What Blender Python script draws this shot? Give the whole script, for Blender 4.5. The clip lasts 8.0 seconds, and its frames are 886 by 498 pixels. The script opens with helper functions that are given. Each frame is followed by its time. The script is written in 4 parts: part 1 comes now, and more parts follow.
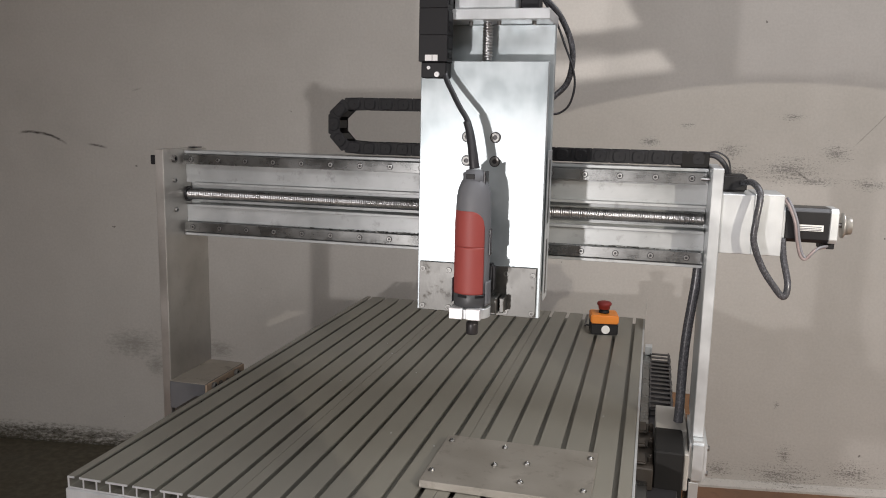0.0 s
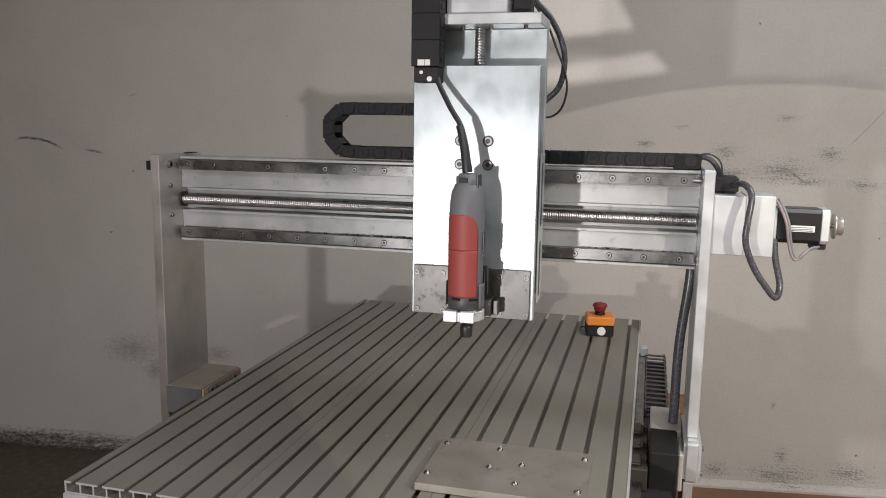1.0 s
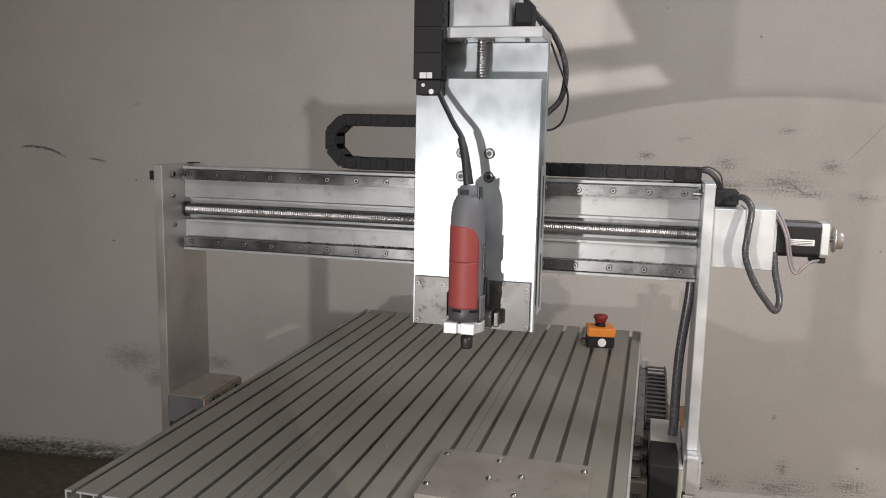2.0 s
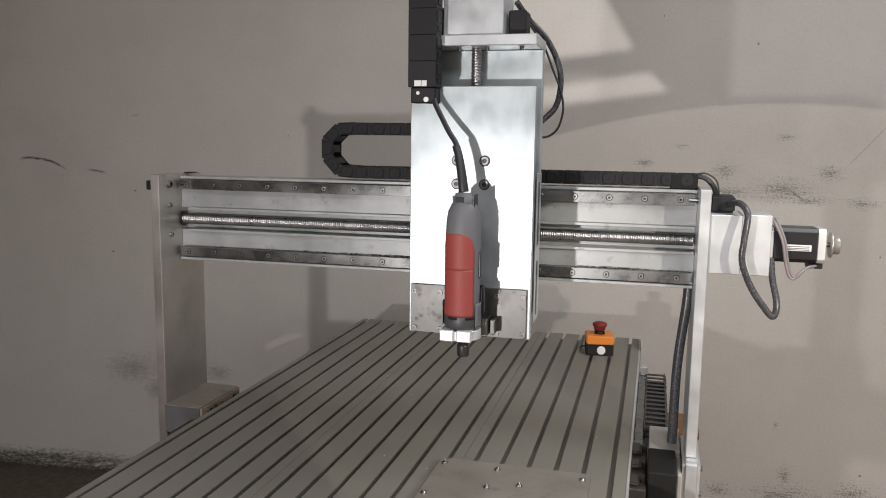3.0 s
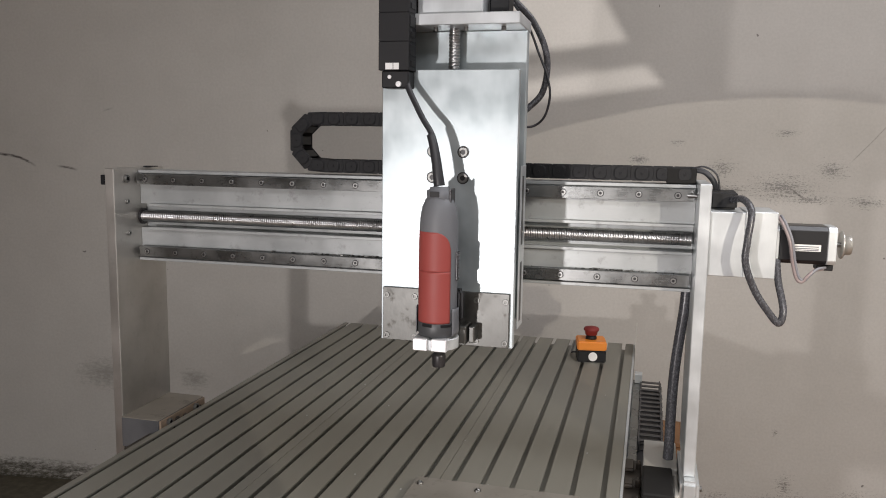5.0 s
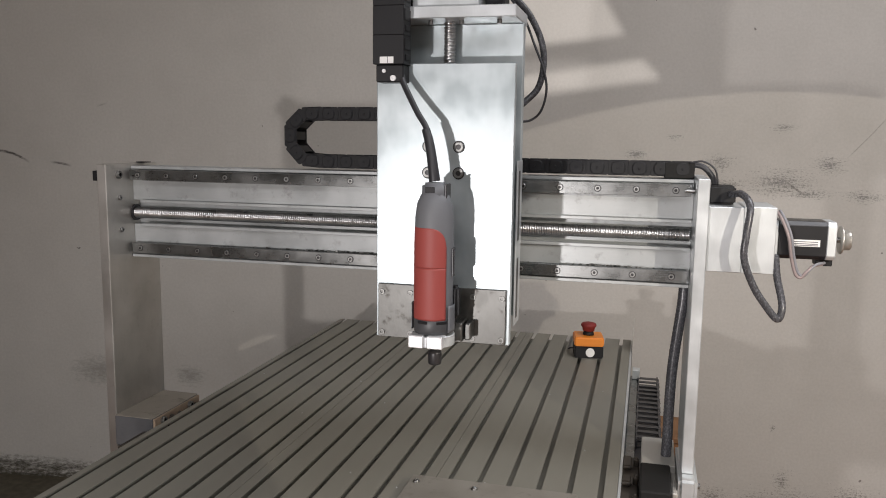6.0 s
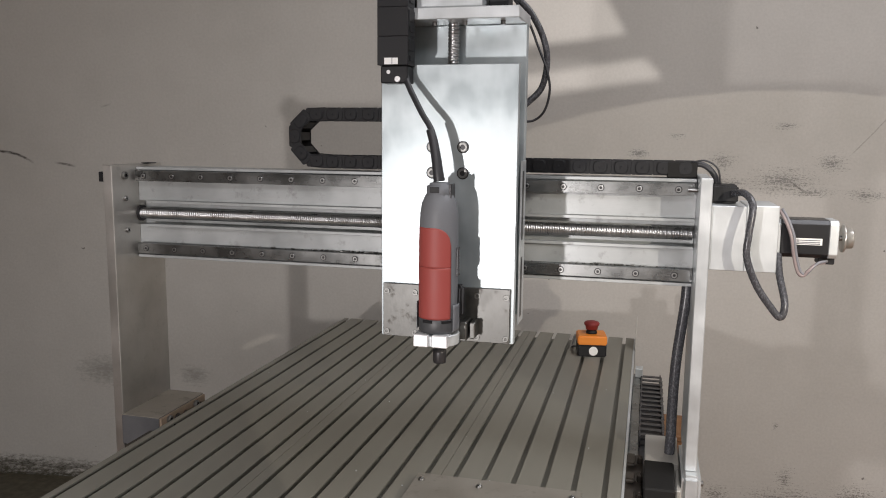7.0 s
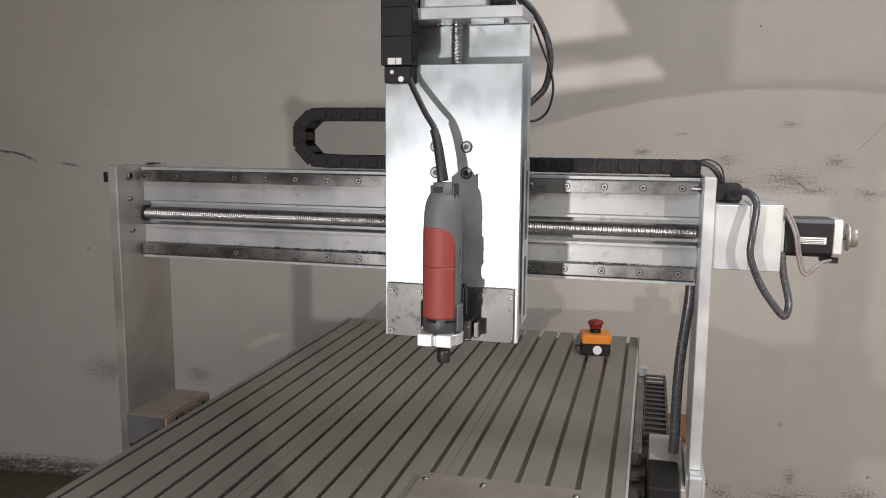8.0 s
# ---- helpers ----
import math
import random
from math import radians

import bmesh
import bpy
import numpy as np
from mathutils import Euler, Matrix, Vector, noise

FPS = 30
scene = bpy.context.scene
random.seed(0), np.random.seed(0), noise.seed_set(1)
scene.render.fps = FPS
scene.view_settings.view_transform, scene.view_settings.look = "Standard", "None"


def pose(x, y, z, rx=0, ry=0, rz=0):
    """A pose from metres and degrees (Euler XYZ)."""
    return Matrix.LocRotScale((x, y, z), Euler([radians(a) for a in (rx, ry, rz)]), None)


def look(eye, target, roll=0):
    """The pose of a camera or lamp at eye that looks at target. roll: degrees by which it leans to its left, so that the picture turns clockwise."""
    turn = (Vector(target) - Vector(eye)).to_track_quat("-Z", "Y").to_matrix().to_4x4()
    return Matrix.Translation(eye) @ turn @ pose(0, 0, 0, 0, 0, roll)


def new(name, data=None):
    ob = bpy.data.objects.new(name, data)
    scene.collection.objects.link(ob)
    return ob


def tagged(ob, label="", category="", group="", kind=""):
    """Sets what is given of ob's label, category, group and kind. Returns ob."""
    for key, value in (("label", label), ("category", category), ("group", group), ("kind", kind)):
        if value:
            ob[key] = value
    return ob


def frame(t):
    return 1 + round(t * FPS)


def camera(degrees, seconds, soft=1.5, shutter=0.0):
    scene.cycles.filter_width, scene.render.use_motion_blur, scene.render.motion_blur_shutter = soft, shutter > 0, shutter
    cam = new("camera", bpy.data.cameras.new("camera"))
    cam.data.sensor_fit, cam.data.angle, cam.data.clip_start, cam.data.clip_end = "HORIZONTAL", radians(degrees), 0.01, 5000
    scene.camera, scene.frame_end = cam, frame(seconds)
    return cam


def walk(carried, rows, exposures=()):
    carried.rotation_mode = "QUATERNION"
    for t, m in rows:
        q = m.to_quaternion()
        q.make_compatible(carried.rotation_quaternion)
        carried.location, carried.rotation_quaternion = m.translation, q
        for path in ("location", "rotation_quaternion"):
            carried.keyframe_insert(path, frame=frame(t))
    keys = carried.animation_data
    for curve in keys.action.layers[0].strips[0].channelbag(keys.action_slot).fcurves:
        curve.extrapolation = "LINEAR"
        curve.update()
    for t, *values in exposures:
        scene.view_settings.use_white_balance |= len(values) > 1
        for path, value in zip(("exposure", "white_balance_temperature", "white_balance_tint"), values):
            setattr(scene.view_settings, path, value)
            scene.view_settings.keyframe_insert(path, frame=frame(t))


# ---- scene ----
cam = camera(58.4, 8.0, 1.0)
PATH = [
    (0, (0.4160, -1.4121, 1.2419), (-0.0847, 0.4967, 0.9166), 1.25),
    (0.5, (0.4197, -1.4124, 1.2399), (-0.0779, 0.4980, 0.9192), 0.98),
    (1, (0.4251, -1.4169, 1.2444), (-0.0728, 0.4937, 0.9255), 0.86),
    (1.5, (0.4261, -1.4217, 1.2492), (-0.0755, 0.4894, 0.9389), 1.20),
    (3, (0.4369, -1.4177, 1.2459), (-0.0729, 0.4970, 0.9737), 0.78),
    (3.5, (0.4417, -1.3974, 1.2428), (-0.0672, 0.5180, 0.9744), 0.64),
    (4, (0.4428, -1.3624, 1.2386), (-0.0629, 0.5538, 0.9700), 0.88),
    (4.5, (0.4389, -1.3248, 1.2304), (-0.0628, 0.5928, 0.9635), 0.93),
    (6, (0.4351, -1.2878, 1.2287), (-0.0542, 0.6308, 0.9473), 0.77),
    (6.5, (0.4382, -1.2933, 1.2297), (-0.0518, 0.6248, 0.9458), 0.77),
    (7, (0.4335, -1.2964, 1.2305), (-0.0605, 0.6207, 0.9467), 0.58),
    (7.5, (0.4332, -1.2966, 1.2292), (-0.0656, 0.6194, 0.9456), 0.46),
    (8, (0.4338, -1.2984, 1.2319), (-0.0691, 0.6160, 0.9453), 0.43),
]
walk(cam, [(t, look(eye, target, roll)) for t, eye, target, roll in PATH])

# ---- light ----
world = bpy.data.worlds.new("room_air")
scene.world = world
world.use_nodes = True
world.node_tree.nodes["Background"].inputs[0].default_value = (0.55, 0.6, 0.65, 1)
world.node_tree.nodes["Background"].inputs[1].default_value = 0.02


def lamp(name, kind, m, energy, colour, **kw):
    data = bpy.data.lights.new(name, kind)
    data.energy, data.color = energy, colour
    if kind == "AREA":
        data.shape, data.size, data.size_y = "RECTANGLE", kw["size"][0], kw["size"][1]
    else:
        data.shadow_soft_size = kw["radius"]
    ob = new(name, data)
    ob.matrix_world = m
    return ob


# an open work lamp beside the camera, a hooded lamp to the right of it, and two added ceiling fills
bulb = lamp("work_lamp", "SPOT", look((-0.195, -1.87, 0.90), (0.72, 1.30, 1.32)), 63.0, (1.0, 0.945, 0.94), radius=0.024)
bulb.data.spot_size, bulb.data.spot_blend = radians(140), 1.0
TILT = radians(45.5)
HOOD = Vector((1.182, -1.006, 1.40))
hood = lamp("hooded_lamp", "SPOT", look(HOOD, HOOD + Vector((-0.147 * math.cos(TILT), 0.989 * math.cos(TILT), -math.sin(TILT)))), 40.0, (1.0, 0.91, 0.79), radius=0.006)
hood.data.spot_size, hood.data.spot_blend = radians(90), 0.004
# unseen area lights, assumed overhead to lift the shadows
lamp("ceiling_tube", "AREA", pose(1.1, -2.5, 2.68), 54.0, (0.985, 0.97, 1.0), size=(2.2, 0.8))
lamp("ceiling_tube", "AREA", pose(1.5, -0.1, 2.68), 30.0, (0.95, 0.95, 1.0), size=(1.6, 0.8))
# an added unseen lamp right of the machine; a slotted sheet shapes its patches
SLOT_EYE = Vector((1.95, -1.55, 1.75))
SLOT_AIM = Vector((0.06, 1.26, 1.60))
patch_lamp = lamp("slotted_lamp", "SPOT", look(SLOT_EYE, SLOT_AIM), 205.0, (1.0, 0.94, 0.91), radius=0.004)
patch_lamp.data.spot_size, patch_lamp.data.spot_blend = radians(24), 0.3
scene.view_settings.exposure = 0.0

# ---- materials ----


class Nodes:
    """A small writer of node materials."""

    def __init__(self, name):
        self.mat = bpy.data.materials.new(name)
        self.mat.use_nodes = True
        self.tree = self.mat.node_tree
        self.bsdf = self.tree.nodes["Principled BSDF"]

    def add(self, kind, **kw):
        n = self.tree.nodes.new(kind)
        for k, v in kw.items():
            if k == "op":
                n.operation = v
            elif k == "blend":
                n.data_type, n.blend_type = "RGBA", v
            elif k == "clamp":
                n.use_clamp = v
        return n

    def link(self, a, b):
        self.tree.links.new(a, b)

    def put(self, sock, v):
        if isinstance(v, bpy.types.NodeSocket):
            self.link(v, sock)
        else:
            sock.default_value = v

    def math(self, op, a, b=0.0, c=0.0, clamp=False):
        n = self.add("ShaderNodeMath", op=op, clamp=clamp)
        for i, v in enumerate((a, b, c)):
            self.put(n.inputs[i], v)
        return n.outputs[0]

    def coords(self, scale=(1, 1, 1)):
        tc = self.add("ShaderNodeTexCoord")
        mp = self.add("ShaderNodeMapping")
        mp.inputs["Scale"].default_value = scale
        self.link(tc.outputs["Object"], mp.inputs[0])
        return mp.outputs[0]

    def noise(self, scale, stretch=(1, 1, 1), detail=4.0, rough=0.55):
        n = self.add("ShaderNodeTexNoise")
        n.inputs["Scale"].default_value, n.inputs["Detail"].default_value, n.inputs["Roughness"].default_value = scale, detail, rough
        self.link(self.coords(stretch), n.inputs["Vector"])
        return n.outputs[0]

    def span(self, v, a, b, lo=0.0, hi=1.0):
        n = self.add("ShaderNodeMapRange")
        for i, x in enumerate((v, a, b, lo, hi)):
            self.put(n.inputs[i], x)
        return n.outputs[0]

    def mix(self, f, a, b, blend="MIX"):
        n = self.add("ShaderNodeMix", blend=blend)
        self.put(n.inputs[0], f)
        for i, v in ((6, a), (7, b)):
            self.put(n.inputs[i], (*v, 1) if isinstance(v, tuple) else v)
        return n.outputs[2]

    def bump(self, h, strength, dist=0.001):
        n = self.add("ShaderNodeBump")
        n.inputs["Strength"].default_value, n.inputs["Distance"].default_value = strength, dist
        self.link(h, n.inputs["Height"])
        self.link(n.outputs[0], self.bsdf.inputs["Normal"])

    def set(self, colour, rough, metal=0.0, spec=0.5):
        c = (*colour, 1) if isinstance(colour, tuple) else colour
        self.put(self.bsdf.inputs["Base Color"], c)
        self.put(self.bsdf.inputs["Roughness"], rough)
        self.put(self.bsdf.inputs["Metallic"], metal)
        self.bsdf.inputs["Specular IOR Level"].default_value = spec
        return self.mat


def metal(name, a, b, r0, r1, grain=(4, 4, 90), big=9.0, bump=0.05, metallic=1.0, dirt=0.0):
    n = Nodes(name)
    blotch = n.span(n.noise(big, detail=5), 0.3, 0.7)
    fine = n.noise(14.0, grain, 3)
    f = n.math("ADD", n.math("MULTIPLY", blotch, 0.7), n.math("MULTIPLY", fine, 0.3))
    col = n.mix(f, a, b)
    rough = n.span(f, 0.2, 0.8, r0, r1)
    if dirt:
        d = n.span(n.noise(38.0, detail=6, rough=0.7), 0.56, 0.70, 0.0, dirt)
        col = n.mix(d, col, (0.06, 0.05, 0.04))
        rough = n.math("ADD", rough, n.math("MULTIPLY", d, 0.25))
    n.bump(fine, bump)
    return n.set(col, rough, metallic)


def plain(name, colour, rough, var=0.25, scale=60.0, spec=0.5, bump=0.08, metallic=0.0):
    n = Nodes(name)
    big = n.span(n.noise(scale * 0.15, detail=4), 0.3, 0.7)
    fine = n.noise(scale * 6, detail=3)
    dark = tuple(c * (1 - var) for c in colour)
    col = n.mix(n.math("ADD", n.math("MULTIPLY", big, 0.6), n.math("MULTIPLY", fine, 0.4)), dark, colour)
    n.bump(fine, bump, 0.0006)
    return n.set(col, n.span(big, 0, 1, rough - 0.07, rough + 0.07), metallic, spec)


M_ALU = metal("brushed_aluminium", (0.46, 0.485, 0.495), (0.66, 0.685, 0.695), 0.30, 0.48, (90, 90, 3), 15.0, 0.03, 0.58)
M_MOUNT = metal("worn_plate", (0.23, 0.215, 0.185), (0.34, 0.32, 0.285), 0.36, 0.55, (4, 70, 70), 12.0, 0.06, 0.6, 0.25)
# foot grey is darkened to hold the shade and dark reflections on its front
M_FOOT_SHADED = metal("shaded_grey_foot", (0.075, 0.078, 0.085), (0.16, 0.162, 0.168), 0.4, 0.55, (9, 9, 40), 12.0, 0.05, 0.5, 0.2)
M_DUST = metal("dusty_aluminium", (0.19, 0.172, 0.145), (0.28, 0.255, 0.215), 0.55, 0.7, (9, 9, 9), 26.0, 0.06, 0.2, 0.4)
M_POST = metal("dull_aluminium", (0.36, 0.35, 0.325), (0.58, 0.56, 0.53), 0.34, 0.50, (90, 90, 3), 9.0, 0.05, 0.85, 0.12)
M_PLATE = Nodes("milled_plate")
_c = M_PLATE.span(M_PLATE.noise(17.0, (1, 1, 0.8), 3, 0.5), 0.36, 0.64)
_f = M_PLATE.noise(10.0, (30, 30, 2), 3)
_m = M_PLATE.math("ADD", M_PLATE.math("MULTIPLY", _c, 0.88), M_PLATE.math("MULTIPLY", _f, 0.12))
M_PLATE.bump(_f, 0.012)
M_PLATE = M_PLATE.set(M_PLATE.mix(_m, (0.33, 0.375, 0.39), (0.50, 0.55, 0.565)), M_PLATE.span(_m, 0.1, 0.9, 0.31, 0.44), 0.58)
M_BEAM = metal("extruded_aluminium", (0.30, 0.315, 0.315), (0.46, 0.475, 0.475), 0.30, 0.50, (3, 90, 90), 12.0, 0.03, 0.35, 0.35)
M_RAIL = metal("ground_steel", (0.11, 0.115, 0.115), (0.30, 0.305, 0.30), 0.20, 0.38, (3, 80, 80), 14.0, dirt=0.5)
M_DISC = metal("turned_disc", (0.40, 0.39, 0.36), (0.58, 0.56, 0.52), 0.26, 0.38, (60, 4, 4), 20.0, 0.02, 0.75)
M_BED = metal("anodised_bed", (0.203, 0.196, 0.166), (0.252, 0.243, 0.208), 0.44, 0.58, (90, 1.5, 90), 5.0, 0.04, 0.35)
M_STEEL = metal("stained_steel", (0.075, 0.075, 0.072), (0.22, 0.22, 0.21), 0.34, 0.55, (20, 20, 8), 22.0, 0.06, 1.0, 0.7)
M_SCREW = metal("zinc_screw", (0.17, 0.17, 0.165), (0.38, 0.38, 0.37), 0.22, 0.4, (30, 30, 30), 60.0)
M_SCREWDULL = metal("dull_screw_steel", (0.15, 0.15, 0.145), (0.27, 0.27, 0.26), 0.32, 0.5, (30, 30, 30), 60.0)
M_THREAD = metal("screw_steel", (0.40, 0.40, 0.405), (0.58, 0.58, 0.58), 0.26, 0.36, (8, 8, 8), 30.0)
M_BLACK = plain("black_plastic", (0.0105, 0.0105, 0.0120), 0.55, 0.4, 60, 0.32)
M_GLOSS = plain("gloss_black_paint", (0.010, 0.010, 0.012), 0.32, 0.3, 60, 0.45, 0.03)
M_COVER = plain("matt_black_sheet", (0.012, 0.0115, 0.011), 0.7, 0.4, 60, 0.25)
M_RUBBER = plain("black_rubber", (0.028, 0.028, 0.032), 0.42, 0.35, 90)
M_DARK = plain("dark_anodised", (0.04, 0.038, 0.04), 0.4, 0.4, 50, 0.5, 0.05, 0.3)
M_GREASE = plain("greasy_steel", (0.055, 0.045, 0.036), 0.5, 0.6, 70, 0.4, 0.2, 0.1)
M_RUST = plain("rusty_edge", (0.28, 0.21, 0.15), 0.6, 0.65, 90, 0.4, 0.2)
M_GREY = plain("grey_plastic", (0.155, 0.16, 0.17), 0.55, 0.15, 80)
M_RING = plain("dark_grey_plastic", (0.065, 0.067, 0.07), 0.45, 0.2, 80)
M_RED = plain("red_plastic", (0.33, 0.062, 0.052), 0.55, 0.15, 80)
M_REDBTN = plain("button_red", (0.22, 0.030, 0.027), 0.6, 0.25, 80, 0.3)
M_ORANGE = plain("orange_plastic", (0.75, 0.24, 0.025), 0.45, 0.12, 80)
M_WHITE = plain("white_label", (0.78, 0.78, 0.76), 0.5, 0.1, 90)
M_INK = plain("grey_ink", (0.12, 0.12, 0.14), 0.6, 0.1, 90)
M_WOOD = Nodes("brown_wood")
_f = M_WOOD.noise(7.0, (1.0, 1.0, 9.0), 6)
M_WOOD.bump(_f, 0.15)
M_WOOD = M_WOOD.set(M_WOOD.mix(M_WOOD.span(_f, 0.3, 0.7), (0.14, 0.065, 0.026), (0.28, 0.14, 0.06)), 0.6)
M_PALE = plain("pale_cast_metal", (0.50, 0.485, 0.45), 0.5, 0.15, 60, 0.5, 0.06, 0.25)
M_JAW = plain("satin_metal", (0.74, 0.74, 0.74), 0.4, 0.08, 60, 0.5, 0.03, 0.45)
M_WIRE = plain("pink_wire", (0.30, 0.24, 0.235), 0.4, 0.35, 90)
M_GREYWIRE = plain("grey_wire", (0.22, 0.22, 0.24), 0.45, 0.3, 90)
M_SLEEVE = Nodes("braided_sleeve")
_f = M_SLEEVE.noise(420.0, (1, 1, 0.6), 3, 0.7)
M_SLEEVE.bump(_f, 0.2, 0.0006)
M_SLEEVE = M_SLEEVE.set(M_SLEEVE.mix(M_SLEEVE.span(_f, 0.48, 0.66), (0.045, 0.045, 0.05), (0.115, 0.117, 0.13)), 0.27)


def floor_material():
    n = Nodes("brown_floor")
    a = n.noise(3.0, detail=6)
    b = n.noise(40.0, detail=4)
    sep = n.add("ShaderNodeSeparateXYZ")
    n.link(n.coords(), sep.inputs[0])
    col = n.mix(n.span(a, 0.3, 0.7), (0.15, 0.082, 0.047), (0.26, 0.14, 0.08))
    col = n.mix(n.span(b, 0.55, 0.75, 0.0, 0.5), col, (0.08, 0.05, 0.035))
    # darker olive mottled patch in the corner beside the machine
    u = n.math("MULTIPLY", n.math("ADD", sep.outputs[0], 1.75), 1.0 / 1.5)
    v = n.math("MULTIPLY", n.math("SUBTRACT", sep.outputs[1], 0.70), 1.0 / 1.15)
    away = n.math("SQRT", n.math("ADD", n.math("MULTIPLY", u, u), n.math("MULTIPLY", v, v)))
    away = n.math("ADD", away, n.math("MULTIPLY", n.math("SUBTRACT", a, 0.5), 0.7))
    olive_patch = n.span(away, 1.15, 0.75, 0.0, 0.95)
    col = n.mix(olive_patch, col, n.mix(n.span(b, 0.4, 0.7), (0.046, 0.042, 0.027), (0.090, 0.082, 0.055)))
    n.bump(b, 0.2)
    return n.set(col, n.span(a, 0.3, 0.7, 0.5, 0.75))


def wall_material():
    n = Nodes("old_plaster")
    sep = n.add("ShaderNodeSeparateXYZ")
    n.link(n.coords(), sep.inputs[0])
    X, Z = sep.outputs[0], sep.outputs[2]

    def oval(cx, cz, rx, rz):
        u = n.math("MULTIPLY", n.math("SUBTRACT", X, cx), 1.0 / rx)
        v = n.math("MULTIPLY", n.math("SUBTRACT", Z, cz), 1.0 / rz)
        d = n.math("SQRT", n.math("ADD", n.math("MULTIPLY", u, u), n.math("MULTIPLY", v, v)))
        return n.span(d, 1.0, 0.0)

    big = n.noise(1.3, detail=3)
    mid = n.noise(9.0, detail=5)
    fine = n.noise(120.0, detail=3)
    col = n.mix(n.span(big, 0.3, 0.7), (0.455, 0.436, 0.400), (0.535, 0.515, 0.478))
    col = n.mix(n.span(mid, 0.35, 0.75, 0.0, 0.35), col, (0.57, 0.548, 0.51))
    col = n.mix(n.span(fine, 0.35, 0.7, 0.0, 0.22), col, (0.34, 0.325, 0.30))
    streak = n.noise(24.0, (0.38, 1, 1.8), 8, 0.75)
    speck = n.noise(95.0, (0.55, 1, 1.3), 5, 0.72)
    flow = n.math("ADD", n.math("MULTIPLY", streak, 0.38), n.math("MULTIPLY", speck, 0.62))

    hair = n.noise(46.0, (0.28, 1, 2.6), 9, 0.82)
    grit = n.noise(210.0, (0.6, 1, 1.2), 4, 0.8)
    specks = n.math("ADD", n.math("MULTIPLY", hair, 0.42), n.math("MULTIPLY", grit, 0.58))

    def mould(spots, edge, soft, colour, strength, flow=flow, pull=0.34):
        total = None
        for s in spots:
            o = oval(*s)
            total = o if total is None else n.math("MAXIMUM", total, o)
        k = n.math("ADD", flow, n.math("MULTIPLY", total, pull))
        m = n.math("MULTIPLY", n.span(k, edge, edge + soft, 0.0, strength), n.span(total, 0.0, 0.12))
        return n.mix(m, col_now[0], colour)

    col_now = [col]
    col_now[0] = mould([(0.66, 1.155, 0.09, 0.05), (0.85, 1.27, 0.075, 0.022), (0.85, 1.10, 0.20, 0.085), (0.99, 1.155, 0.09, 0.06),
                        (0.93, 1.065, 0.16, 0.03), (1.10, 1.06, 0.12, 0.035), (0.68, 1.09, 0.14, 0.04), (0.40, 1.18, 0.07, 0.03),
                        (0.52, 1.235, 0.05, 0.015)], 0.605, 0.08, (0.12, 0.12, 0.115), 0.72, specks, 0.17)
    col_now[0] = mould([(0.92, 0.05, 0.30, 0.10), (0.92, 0.12, 0.06, 0.09), (0.70, 0.06, 0.12, 0.07), (1.15, 0.07, 0.2, 0.10),
                        (0.88, 0.305, 0.02, 0.035)], 0.622, 0.07, (0.09, 0.08, 0.07), 0.7, specks, 0.17)
    col_now[0] = mould([(-1.9, -0.03, 1.0, 0.105), (-1.45, -0.03, 0.5, 0.085)], 0.50, 0.22, (0.058, 0.052, 0.037), 0.93)
    col_now[0] = mould([(-1.9, -0.03, 1.1, 0.085), (-1.40, -0.03, 0.5, 0.06)], 0.50, 0.40, (0.050, 0.045, 0.031), 0.95, flow, 0.5)
    col_now[0] = mould([(-1.41, 0.395, 0.17, 0.085), (-1.33, 0.32, 0.06, 0.07), (-1.085, 0.39, 0.09, 0.055)], 0.60, 0.22, (0.17, 0.16, 0.14), 0.5)

    def stroke(x0, x1, z0, slope, bend, width, strength):
        u = n.math("SUBTRACT", X, x0)
        curve = n.math("ADD", n.math("MULTIPLY", u, slope), n.math("MULTIPLY", n.math("MULTIPLY", u, u), bend))
        off = n.math("ABSOLUTE", n.math("SUBTRACT", Z, n.math("ADD", curve, n.math("ADD", z0, n.math("MULTIPLY", mid, 0.012)))))
        m = n.span(off, width, width * 0.3)
        m = n.math("MULTIPLY", m, n.span(X, x0, x0 + 0.03))
        m = n.math("MULTIPLY", m, n.span(X, x1, x1 - 0.03))
        m = n.math("MULTIPLY", m, n.span(speck, 0.35, 0.55, 0.3, 1.0))
        col_now[0] = n.mix(n.math("MULTIPLY", m, strength), col_now[0], (0.05, 0.045, 0.04))

    stroke(-1.82, -1.632, 1.150, 0.24, -2.25, 0.0062, 0.95)
    stroke(-1.562, -1.478, 1.120, -0.12, -0.5, 0.0055, 0.75)
    stroke(-1.385, -1.345, 1.307, 0.3, 0, 0.004, 0.7)
    stroke(1.035, 1.16, 1.165, 1.1, 0.6, 0.004, 0.35)
    stroke(0.945, 0.985, 1.715, 0.0, 0.0, 0.006, 0.6)
    stroke(0.86, 0.93, 1.10, -0.7, 0, 0.005, 0.7)
    dots = n.span(n.noise(33.0, (1, 1, 1), 2, 0.4), 0.775, 0.79, 0.0, 0.75)
    col = n.mix(dots, col_now[0], (0.10, 0.09, 0.08))
    h = n.math("ADD", n.math("MULTIPLY", mid, 1.0), n.math("MULTIPLY", fine, 0.15))
    n.bump(h, 0.5, 0.004)
    return n.set(col, 0.85, 0.0, 0.3)


M_WALL = wall_material()
M_ROOM = plain("room_plaster", (0.62, 0.60, 0.565), 0.85, 0.12, 20, 0.3)
M_CEIL = plain("ceiling_white", (0.62, 0.62, 0.60), 0.9, 0.08, 20, 0.3)
M_FLOOR = floor_material()

# ---- building helpers ----
PLACE = {}


